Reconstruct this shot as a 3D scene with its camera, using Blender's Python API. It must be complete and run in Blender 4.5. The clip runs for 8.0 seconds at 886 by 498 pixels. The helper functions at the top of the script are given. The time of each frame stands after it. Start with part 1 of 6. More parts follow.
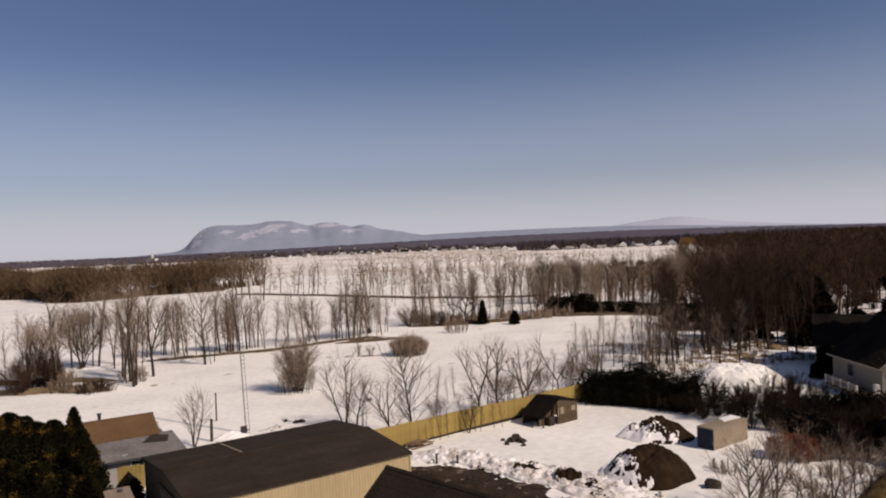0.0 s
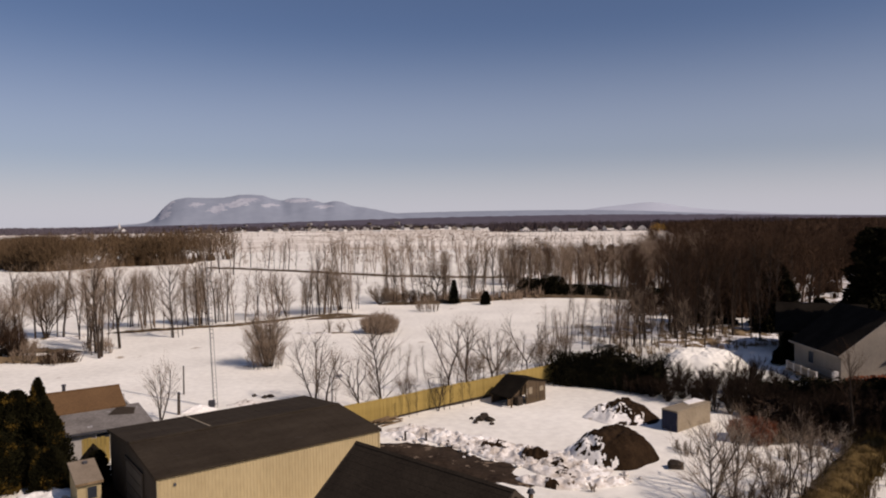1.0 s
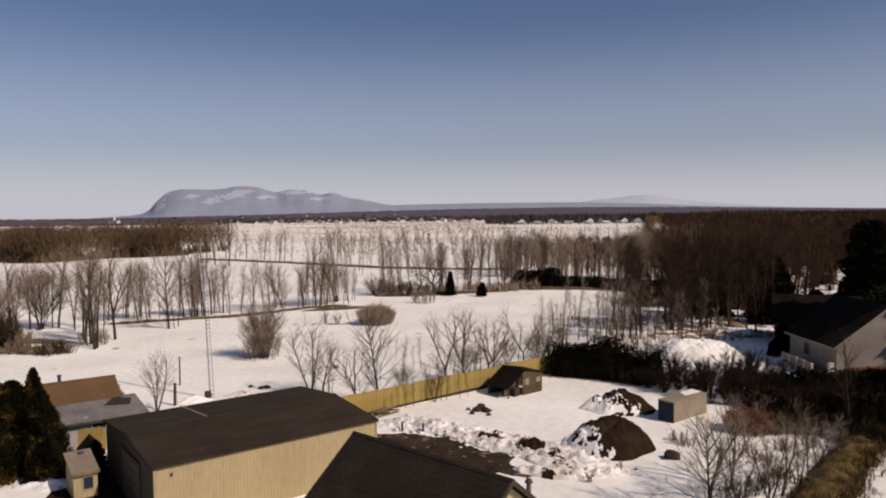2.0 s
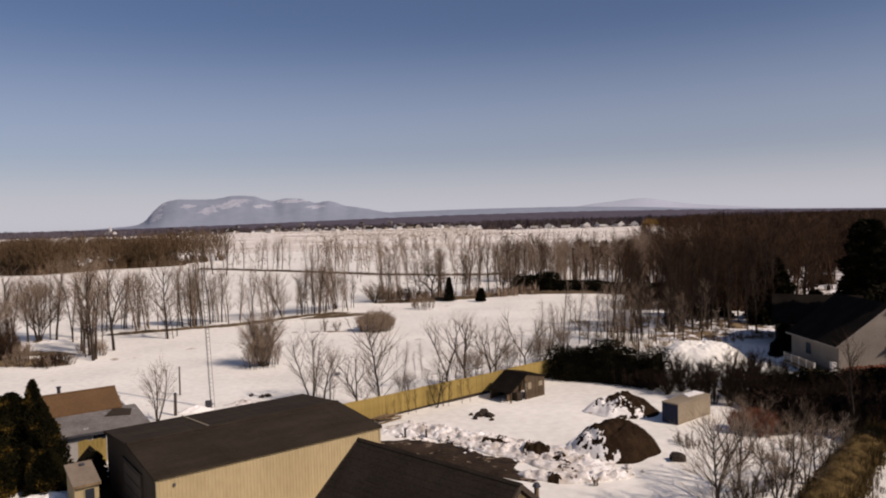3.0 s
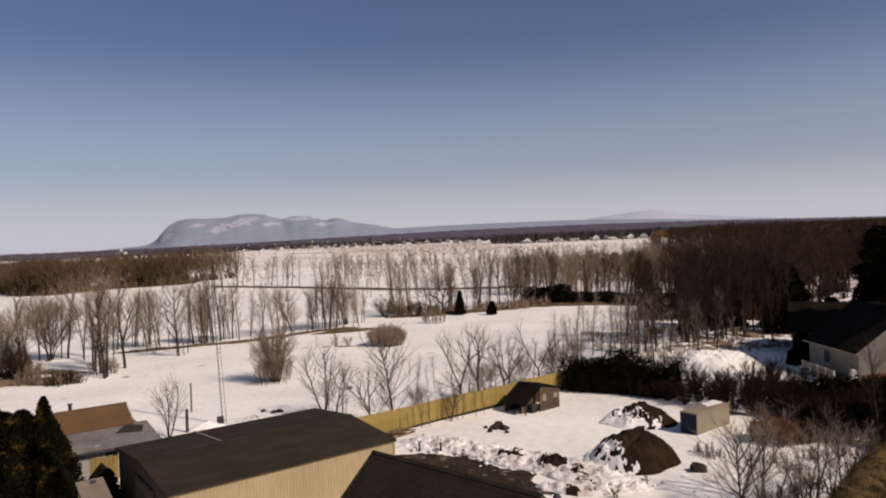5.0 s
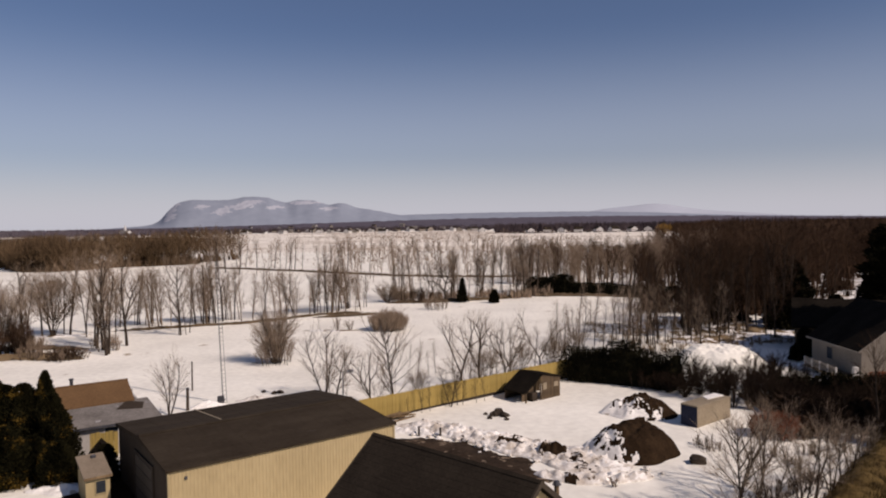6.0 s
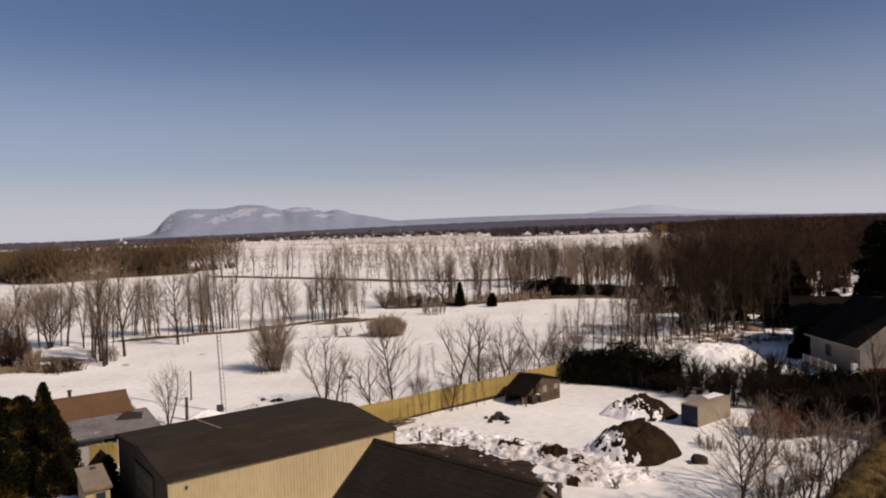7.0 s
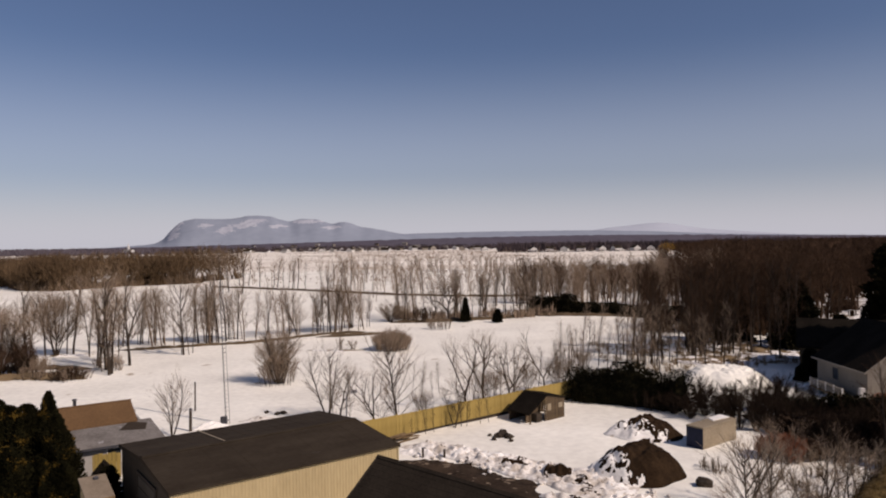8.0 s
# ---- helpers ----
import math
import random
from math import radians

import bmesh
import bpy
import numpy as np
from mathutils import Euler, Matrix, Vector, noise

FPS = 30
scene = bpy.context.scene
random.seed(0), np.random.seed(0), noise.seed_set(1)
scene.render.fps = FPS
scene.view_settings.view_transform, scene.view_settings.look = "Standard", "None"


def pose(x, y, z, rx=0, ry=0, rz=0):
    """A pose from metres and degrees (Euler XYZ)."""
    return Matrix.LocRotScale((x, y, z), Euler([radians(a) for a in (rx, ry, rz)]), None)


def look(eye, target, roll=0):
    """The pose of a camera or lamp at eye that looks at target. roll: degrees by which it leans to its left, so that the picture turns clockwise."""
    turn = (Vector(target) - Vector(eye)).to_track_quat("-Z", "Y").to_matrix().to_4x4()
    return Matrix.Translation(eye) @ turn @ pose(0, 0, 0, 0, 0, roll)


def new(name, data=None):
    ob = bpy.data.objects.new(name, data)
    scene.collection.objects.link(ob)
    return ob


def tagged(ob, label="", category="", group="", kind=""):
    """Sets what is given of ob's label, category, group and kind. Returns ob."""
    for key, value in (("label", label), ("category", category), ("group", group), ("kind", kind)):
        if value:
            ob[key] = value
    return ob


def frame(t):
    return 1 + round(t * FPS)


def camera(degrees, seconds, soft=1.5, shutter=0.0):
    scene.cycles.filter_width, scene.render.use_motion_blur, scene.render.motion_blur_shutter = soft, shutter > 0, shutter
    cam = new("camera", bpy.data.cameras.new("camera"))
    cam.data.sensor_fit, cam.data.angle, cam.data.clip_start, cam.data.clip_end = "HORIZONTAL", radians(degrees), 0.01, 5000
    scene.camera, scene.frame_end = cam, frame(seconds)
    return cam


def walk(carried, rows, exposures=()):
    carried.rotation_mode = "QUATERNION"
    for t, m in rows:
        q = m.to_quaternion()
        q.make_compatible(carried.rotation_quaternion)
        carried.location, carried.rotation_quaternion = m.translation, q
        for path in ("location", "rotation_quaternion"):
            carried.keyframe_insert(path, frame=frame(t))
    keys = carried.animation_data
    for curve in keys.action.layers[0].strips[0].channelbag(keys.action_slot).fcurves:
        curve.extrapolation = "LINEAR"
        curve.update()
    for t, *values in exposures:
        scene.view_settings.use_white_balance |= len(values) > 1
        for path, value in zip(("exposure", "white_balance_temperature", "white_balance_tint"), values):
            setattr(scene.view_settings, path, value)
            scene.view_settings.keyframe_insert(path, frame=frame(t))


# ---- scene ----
cam = camera(64.0, 8.0, soft=2.0)
walk(cam, [
    (0.0, pose(0.927, -1.331, 17.959, 89.401, 2.402, 2.094)),
    (0.2, pose(0.892, -1.319, 17.964, 88.813, 2.149, 0.757)),
    (0.3, pose(0.874, -1.313, 17.966, 88.657, 1.311, 0.464)),
    (0.5, pose(0.840, -1.302, 17.965, 88.211, 0.561, 0.230)),
    (0.7, pose(0.807, -1.292, 17.952, 87.528, 0.464, -0.015)),
    (0.8, pose(0.792, -1.287, 17.943, 87.265, 0.470, -0.057)),
    (1.0, pose(0.766, -1.276, 17.926, 87.671, 0.757, -0.115)),
    (1.2, pose(0.768, -1.254, 17.916, 86.959, 0.289, -0.267)),
    (2.3, pose(0.570, -1.045, 17.773, 87.091, 0.718, -0.488)),
    (2.5, pose(0.510, -0.981, 17.776, 87.171, 0.507, -0.435)),
    (2.7, pose(0.452, -0.941, 17.727, 87.359, 1.145, -0.717)),
    (3.0, pose(0.375, -0.884, 17.644, 87.545, 1.507, -0.728)),
    (3.2, pose(0.341, -0.838, 17.606, 87.911, 1.970, -0.799)),
    (3.5, pose(0.301, -0.766, 17.550, 88.025, 1.309, -0.615)),
    (3.7, pose(0.273, -0.722, 17.500, 88.240, 1.526, -0.769)),
    (4.0, pose(0.237, -0.652, 17.417, 88.691, 1.768, -0.605)),
    (4.2, pose(0.236, -0.585, 17.356, 89.070, 1.881, -0.577)),
    (5.3, pose(0.095, -0.311, 17.161, 88.633, 2.453, 0.076)),
    (5.5, pose(0.086, -0.274, 17.080, 88.438, 1.310, 0.389)),
    (5.7, pose(0.052, -0.218, 17.056, 87.989, 0.348, 0.226)),
    (6.0, pose(0.004, -0.134, 17.038, 87.828, 0.852, 0.262)),
    (6.2, pose(-0.003, -0.087, 17.026, 88.168, 1.451, 0.064)),
    (6.5, pose(-0.004, -0.044, 17.011, 87.441, 1.796, -0.004)),
    (6.7, pose(-0.022, -0.061, 16.998, 88.171, 2.995, -0.289)),
    (7.0, pose(-0.051, -0.099, 16.993, 88.206, 1.883, -0.045)),
    (7.2, pose(-0.058, -0.076, 17.022, 88.071, 2.626, -0.088)),
    (7.5, pose(-0.066, -0.046, 17.084, 87.945, 1.101, 0.266)),
    (7.7, pose(-0.082, -0.092, 17.116, 88.003, 1.305, -0.032)),
    (8.0, pose(-0.112, -0.198, 17.162, 89.357, 0.830, 0.476)),
], exposures=[(0.0, -0.21, 7080, 24), (8.0, -0.21, 7080, 24)])

# ---------------------------------------------------------------- daylight
SUN_AZ = (0.84, -0.54)
SUN_EL = radians(42)
world = bpy.data.worlds.new("sky")
scene.world = world
world.use_nodes = True
wn = world.node_tree.nodes
sky = wn.new("ShaderNodeTexSky")
sky.sky_type = "NISHITA"
sky.sun_disc = False
sky.sun_elevation = SUN_EL
sky.sun_rotation = math.atan2(SUN_AZ[0], SUN_AZ[1])
sky.altitude = 800
sky.air_density = 1.0
sky.dust_density = 1.5
sky.ozone_density = 6.0
wn["Background"].inputs["Strength"].default_value = 0.0775
# pale winter haze towards the horizon, all the way round
wl = world.node_tree.links
way = wn.new("ShaderNodeTexCoord")
split = wn.new("ShaderNodeSeparateXYZ")
wl.new(way.outputs["Generated"], split.inputs[0])
haze = wn.new("ShaderNodeValToRGB")
haze.color_ramp.interpolation = "EASE"
haze.color_ramp.elements[0].position, haze.color_ramp.elements[0].color = 0.0, (0.8, 0.8, 0.8, 1)
haze.color_ramp.elements[1].position, haze.color_ramp.elements[1].color = 0.27, (0.0, 0.0, 0.0, 1)
mid = haze.color_ramp.elements.new(0.1)
mid.color = (0.27, 0.27, 0.27, 1)
wl.new(split.outputs["Z"], haze.inputs[0])
veil = wn.new("ShaderNodeMix")
veil.data_type = "RGBA"
wl.new(haze.outputs[0], veil.inputs[0])
wl.new(sky.outputs[0], veil.inputs[6])
veil.inputs[7].default_value = (8.0, 8.95, 10.1, 1)
wl.new(veil.outputs[2], wn["Background"].inputs["Color"])
sun_data = bpy.data.lights.new("sun", "SUN")
sun_data.energy, sun_data.angle, sun_data.color = 4.0, radians(0.55), (1.0, 0.95, 0.86)
sun = new("sun", sun_data)
sun.matrix_world = look((SUN_AZ[0] * 100, SUN_AZ[1] * 100, 100 * math.tan(SUN_EL)), (0, 0, 0))


# ---------------------------------------------------------------- materials
def surface(name, dark, light, rough=0.85, scale=1.0, fine=12.0, bump=0.3, third=None, third_at=0.62, random_tint=0.0, metal=0.0, stretch=(1, 1, 1), depth=0.05, spec=0.2):
    """Two tones mixed by a broad and a fine noise (metres), an optional third tone in patches, and relief."""
    m = bpy.data.materials.new(name)
    m.use_nodes = True
    nt = m.node_tree
    n, l = nt.nodes, nt.links
    b = n["Principled BSDF"]
    b.inputs["Roughness"].default_value = rough
    b.inputs["Metallic"].default_value = metal
    b.inputs["Specular IOR Level"].default_value = spec
    co = n.new("ShaderNodeTexCoord")
    mp = n.new("ShaderNodeMapping")
    mp.inputs["Scale"].default_value = stretch
    l.new(co.outputs["Object"], mp.inputs["Vector"])
    big = n.new("ShaderNodeTexNoise")
    big.inputs["Scale"].default_value = scale
    big.inputs["Detail"].default_value = 5
    small = n.new("ShaderNodeTexNoise")
    small.inputs["Scale"].default_value = fine
    small.inputs["Detail"].default_value = 4
    for t in (big, small):
        l.new(mp.outputs[0], t.inputs["Vector"])
    mix = n.new("ShaderNodeMath")
    mix.operation = "MULTIPLY_ADD"
    mix.inputs[1].default_value = 0.45
    l.new(small.outputs["Fac"], mix.inputs[0])
    half = n.new("ShaderNodeMath")
    half.operation = "MULTIPLY"
    half.inputs[1].default_value = 0.55
    l.new(big.outputs["Fac"], half.inputs[0])
    l.new(half.outputs[0], mix.inputs[2])
    ramp = n.new("ShaderNodeValToRGB")
    ramp.color_ramp.elements[0].position, ramp.color_ramp.elements[1].position = 0.36, 0.64
    ramp.color_ramp.elements[0].color, ramp.color_ramp.elements[1].color = (*dark, 1), (*light, 1)
    l.new(mix.outputs[0], ramp.inputs[0])
    colour = ramp.outputs[0]
    if third:
        patch = n.new("ShaderNodeTexNoise")
        patch.inputs["Scale"].default_value = scale * 1.7
        patch.inputs["Detail"].default_value = 7
        patch.inputs["Roughness"].default_value = 0.62
        l.new(mp.outputs[0], patch.inputs["Vector"])
        cut = n.new("ShaderNodeValToRGB")
        cut.color_ramp.elements[0].position, cut.color_ramp.elements[1].position = third_at, third_at + 0.035
        l.new(patch.outputs["Fac"], cut.inputs[0])
        mx = n.new("ShaderNodeMix")
        mx.data_type = "RGBA"
        l.new(cut.outputs[0], mx.inputs[0])
        l.new(colour, mx.inputs[6])
        mx.inputs[7].default_value = (*third, 1)
        colour = mx.outputs[2]
    if random_tint:
        info = n.new("ShaderNodeObjectInfo")
        span = n.new("ShaderNodeMapRange")
        span.inputs[3].default_value, span.inputs[4].default_value = 1 - random_tint, 1 + random_tint
        l.new(info.outputs["Random"], span.inputs[0])
        hsv = n.new("ShaderNodeHueSaturation")
        l.new(span.outputs[0], hsv.inputs["Value"])
        l.new(colour, hsv.inputs["Color"])
        colour = hsv.outputs[0]
    l.new(colour, b.inputs["Base Color"])
    bp = n.new("ShaderNodeBump")
    bp.inputs["Strength"].default_value, bp.inputs["Distance"].default_value = bump, depth
    l.new(mix.outputs[0], bp.inputs["Height"])
    l.new(bp.outputs[0], b.inputs["Normal"])
    return m


SNOW = surface("field_snow", (0.73, 0.7, 0.615), (0.925, 0.895, 0.795), 0.75, 0.09, 1.3, 0.6, third=(0.42, 0.35, 0.26), third_at=0.655, depth=0.13)
SNOW_CLEAN = surface("piled_snow", (0.68, 0.65, 0.6), (0.92, 0.895, 0.84), 0.8, 0.7, 5.0, 0.7, third=(0.44, 0.38, 0.31), third_at=0.64, depth=0.12)
SNOW_DIRTY = surface("dirty_snow", (0.46, 0.4, 0.33), (0.84, 0.81, 0.76), 0.85, 0.9, 4.0, 0.8, third=(0.12, 0.088, 0.06), third_at=0.6, depth=0.15)
DIRT = surface("wet_soil", (0.014, 0.0082, 0.0045), (0.036, 0.0215, 0.0115), 1.0, 0.8, 6.0, 0.7, depth=0.1, spec=0.05)
MUD = surface("muddy_track", (0.018, 0.012, 0.008), (0.055, 0.037, 0.024), 0.95, 0.6, 3.5, 0.6, third=(0.2, 0.15, 0.105), third_at=0.585, depth=0.08, spec=0.08)
GRASS = surface("dead_grass", (0.05, 0.036, 0.022), (0.14, 0.1, 0.06), 1.0, 0.4, 4.0, 0.6, spec=0.05)
GRASS_PALE = surface("dry_reeds", (0.14, 0.098, 0.055), (0.27, 0.195, 0.115), 1.0, 0.4, 4.0, 0.6, spec=0.05)
BARK = surface("grey_bark", (0.024, 0.018, 0.014), (0.066, 0.05, 0.038), 1.0, 1.5, 9.0, 0.6, random_tint=0.25, spec=0.05)
TWIG = surface("bare_twigs", (0.18, 0.128, 0.088), (0.315, 0.236, 0.17), 1.0, 0.6, 5.0, 0.2, random_tint=0.25, spec=0.05)
TWIG_DARK = surface("dark_twigs", (0.031, 0.0178, 0.0108), (0.08, 0.047, 0.029), 1.0, 0.15, 2.0, 0.2, random_tint=0.25, spec=0.05)
# Darker copy of the dark twigs, for brush on the bank standing in shade.
TWIG_SHADE = surface("shaded_brush_twigs", (0.014, 0.009, 0.006), (0.042, 0.027, 0.018), 1.0, 0.15, 2.0, 0.2, random_tint=0.25, spec=0.05)
TWIG_BROWN = surface("willow_twigs", (0.068, 0.044, 0.025), (0.152, 0.1, 0.057), 1.0, 0.05, 1.0, 0.2, spec=0.05)
TWIG_PALE = surface("pale_twigs", (0.2, 0.155, 0.115), (0.36, 0.29, 0.22), 1.0, 0.6, 5.0, 0.2, random_tint=0.2, spec=0.05)
TWIG_RED = surface("red_twigs", (0.12, 0.034, 0.015), (0.26, 0.084, 0.038), 0.95, 0.6, 5.0, 0.2)
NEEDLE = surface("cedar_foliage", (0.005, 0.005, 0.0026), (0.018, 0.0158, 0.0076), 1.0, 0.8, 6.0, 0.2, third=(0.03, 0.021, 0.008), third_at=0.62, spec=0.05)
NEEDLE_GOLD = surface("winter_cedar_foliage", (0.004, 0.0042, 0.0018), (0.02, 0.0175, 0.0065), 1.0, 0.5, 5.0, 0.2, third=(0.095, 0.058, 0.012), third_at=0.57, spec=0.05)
# Mauve distance haze is put into this woodland colour.
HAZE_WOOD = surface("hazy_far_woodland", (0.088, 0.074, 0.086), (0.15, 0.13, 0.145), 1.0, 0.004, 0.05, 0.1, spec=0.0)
STUBBLE = surface("snowy_stubble", (0.6, 0.53, 0.44), (0.9, 0.86, 0.77), 1.0, 0.012, 0.12, 0.2, third=(0.36, 0.28, 0.195), third_at=0.6, stretch=(0.6, 1, 1), spec=0.05)
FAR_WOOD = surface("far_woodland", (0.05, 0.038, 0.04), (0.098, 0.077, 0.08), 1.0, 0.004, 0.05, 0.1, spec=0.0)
# Distance haze is mixed into the three hill colours below.
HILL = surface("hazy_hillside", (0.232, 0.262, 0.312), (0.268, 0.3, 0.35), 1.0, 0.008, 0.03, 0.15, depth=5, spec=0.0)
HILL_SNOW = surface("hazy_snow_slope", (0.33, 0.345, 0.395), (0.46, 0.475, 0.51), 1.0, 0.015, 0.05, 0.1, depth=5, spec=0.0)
HILL_FAR = surface("hazy_remote_hillside", (0.4, 0.43, 0.485), (0.415, 0.445, 0.5), 1.0, 0.004, 0.03, 0.05, depth=3, spec=0.0)
ROOF_BLACK = surface("asphalt_shingles", (0.017, 0.0125, 0.0085), (0.034, 0.026, 0.018), 0.95, 0.5, 8.0, 0.4, random_tint=0.12, spec=0.1)
ROOF_SHOP = surface("dark_steel_roof", (0.026, 0.0185, 0.0115), (0.045, 0.034, 0.0225), 0.9, 0.35, 3.0, 0.25, stretch=(1, 3, 1), third=(0.05, 0.04, 0.03), third_at=0.66, spec=0.1)
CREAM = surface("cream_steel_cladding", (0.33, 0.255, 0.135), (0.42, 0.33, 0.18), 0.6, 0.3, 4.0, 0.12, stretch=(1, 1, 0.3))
CREAM_TRIM = surface("cream_trim", (0.3, 0.24, 0.13), (0.36, 0.29, 0.16), 0.6, 0.5, 5.0, 0.1)
YELLOW = surface("yellow_boards", (0.26, 0.182, 0.052), (0.375, 0.27, 0.085), 0.85, 0.4, 4.0, 0.3, random_tint=0.07, stretch=(2, 2, 0.4))
BROWN_ROOF = surface("rust_brown_shingles", (0.1, 0.054, 0.024), (0.155, 0.087, 0.039), 0.9, 0.4, 6.0, 0.3, random_tint=0.1)
GREY_ROOF = surface("frosted_grey_shingles", (0.11, 0.098, 0.087), (0.2, 0.182, 0.165), 0.9, 0.6, 5.0, 0.3, third=(0.36, 0.35, 0.35), third_at=0.66)
TAN_ROOF = surface("tan_shingles", (0.17, 0.133, 0.095), (0.25, 0.2, 0.145), 0.85, 0.8, 6.0, 0.3)
WHITE = surface("white_siding", (0.5, 0.48, 0.45), (0.6, 0.58, 0.55), 0.7, 0.5, 5.0, 0.1)
SIDING = surface("pale_vinyl_siding", (0.3, 0.28, 0.26), (0.38, 0.36, 0.33), 0.7, 0.5, 5.0, 0.1)
WOOD_OLD = surface("weathered_planks", (0.1, 0.065, 0.035), (0.26, 0.18, 0.1), 0.9, 0.8, 7.0, 0.4, random_tint=0.2, stretch=(2, 2, 0.4))
CONCRETE = surface("tan_concrete", (0.2, 0.16, 0.108), (0.3, 0.245, 0.17), 0.9, 0.6, 6.0, 0.3)
GLASS = surface("dark_pane", (0.02, 0.025, 0.03), (0.035, 0.04, 0.05), 0.12, 0.5, 4.0, 0.0)
STEEL = surface("galvanised_steel", (0.2, 0.2, 0.21), (0.34, 0.34, 0.35), 0.5, 0.8, 6.0, 0.1, metal=0.5)
STEEL_DARK = surface("dark_metal", (0.03, 0.03, 0.035), (0.07, 0.07, 0.075), 0.5, 0.8, 6.0, 0.1)
DOOR_DARK = surface("dark_door_panel", (0.03, 0.025, 0.02), (0.06, 0.05, 0.04), 0.6, 0.5, 5.0, 0.1)
POLE_WOOD = surface("tarred_pole", (0.035, 0.028, 0.022), (0.09, 0.07, 0.055), 0.9, 1.0, 8.0, 0.4)
STONE = surface("field_stone", (0.02, 0.0145, 0.01), (0.055, 0.041, 0.029), 0.9, 1.0, 6.0, 0.6)
# Dark brown for real trim, and for shade put into the workshop's end cladding.
SHADE_TRIM_BROWN = surface("shade_and_trim_brown", (0.03, 0.0215, 0.014), (0.047, 0.035, 0.024), 0.75, 0.3, 4.0, 0.12, stretch=(1, 1, 0.3))
GRASS_OCHRE = surface("ochre_dead_grass", (0.032, 0.021, 0.009), (0.14, 0.094, 0.036), 1.0, 0.9, 4.0, 0.5, spec=0.05)
# Near black: carries roof shade on the white house and the shelter.
SHADE_TAR = surface("shade_tarred_felt", (0.007, 0.0055, 0.004), (0.017, 0.0135, 0.01), 1.0, 0.6, 5.0, 0.3, spec=0.05)
WOOD_DARK = surface("stained_planks", (0.045, 0.031, 0.018), (0.13, 0.09, 0.054), 0.9, 0.8, 7.0, 0.4, random_tint=0.2, stretch=(2, 2, 0.4))
SHADE_NAVY = surface("shaded_end_blue", (0.006, 0.009, 0.026), (0.014, 0.019, 0.045), 0.6, 0.6, 5.0, 0.1)
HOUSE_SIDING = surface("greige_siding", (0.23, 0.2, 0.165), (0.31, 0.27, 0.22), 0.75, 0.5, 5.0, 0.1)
TWIG_OCHRE = surface("ochre_twigs", (0.17, 0.098, 0.024), (0.3, 0.175, 0.05), 1.0, 0.3, 3.0, 0.2, spec=0.05)
GRASS_SNOW = surface("grass_in_snow", (0.1, 0.07, 0.04), (0.26, 0.19, 0.11), 1.0, 0.25, 3.0, 0.6, third=(0.8, 0.78, 0.75), third_at=0.47, spec=0.05)
# The far rise has its haze in the base colour too.
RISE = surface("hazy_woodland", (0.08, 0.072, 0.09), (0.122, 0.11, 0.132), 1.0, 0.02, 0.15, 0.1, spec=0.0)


# ---------------------------------------------------------------- mesh helpers
def join(*pieces):
    """Pieces of (vertices, faces) as one."""
    vs, fs = [], []
    for v, f in pieces:
        k = len(vs)
        vs.extend(v)
        fs.extend([tuple(i + k for i in q) for q in f])
    return vs, fs


def put(piece, m):
    return [tuple(m @ Vector(p)) for p in piece[0]], piece[1]


def part(name, piece, material, parent=None, label="", smooth=False):
    """One mesh object under its thing (or a thing of its own)."""
    me = bpy.data.meshes.new(name)
    me.from_pydata(piece[0], [], piece[1])
    me.materials.append(material)
    if smooth:
        me.polygons.foreach_set("use_smooth", [True] * len(me.polygons))
    me.update()
    ob = new(name, me)
    ob.parent = parent
    if label:
        ob["label"] = label
    return ob


def share(name, mesh, parent, m):
    """One more object on a mesh already made."""
    ob = new(name, mesh)
    ob.parent = parent
    ob.matrix_local = m
    return ob


def thing(name, label, category, m=None, group="", kind=""):
    e = new(name)
    e.empty_display_size = 0.3
    e.matrix_world = m or Matrix.Identity(4)
    return tagged(e, label, category, group, kind)


def block(x0, y0, z0, x1, y1, z1, c=0.0):
    """A box, its upright and top edges chamfered by c."""
    if c <= 0:
        v = [(x, y, z) for z in (z0, z1) for x, y in ((x0, y0), (x1, y0), (x1, y1), (x0, y1))]
        return v, [(3, 2, 1, 0), (4, 5, 6, 7), (0, 1, 5, 4), (1, 2, 6, 5), (2, 3, 7, 6), (3, 0, 4, 7)]
    ring = lambda k: [(x0 + c + k, y0 + k), (x1 - c - k, y0 + k), (x1 - k, y0 + c + k), (x1 - k, y1 - c - k), (x1 - c - k, y1 - k), (x0 + c + k, y1 - k), (x0 + k, y1 - c - k), (x0 + k, y0 + c + k)]
    v = [(x, y, z0) for x, y in ring(0)] + [(x, y, z1 - c) for x, y in ring(0)] + [(x, y, z1) for x, y in ring(c)]
    f = [tuple(range(7, -1, -1)), tuple(range(16, 24))]
    for r in (0, 8):
        for i in range(8):
            j = (i + 1) % 8
            f.append((r + i, r + j, r + 8 + j, r + 8 + i))
    return v, f


def slab(corners, thick):
    """A plate whose top has these corners (anticlockwise from above)."""
    n = len(corners)
    v = [tuple(c) for c in corners] + [(c[0], c[1], c[2] - thick) for c in corners]
    return v, [tuple(range(n)), tuple(range(2 * n - 1, n - 1, -1))] + [(i, n + i, n + (i + 1) % n, (i + 1) % n) for i in range(n)]


def prism(outline, y0, y1):
    """An outline in x, z drawn out along y."""
    n = len(outline)
    v = [(x, y0, z) for x, z in outline] + [(x, y1, z) for x, z in outline]
    return v, [tuple(range(n)), tuple(range(2 * n - 1, n - 1, -1))] + [((i + 1) % n, i, n + i, n + (i + 1) % n) for i in range(n)]


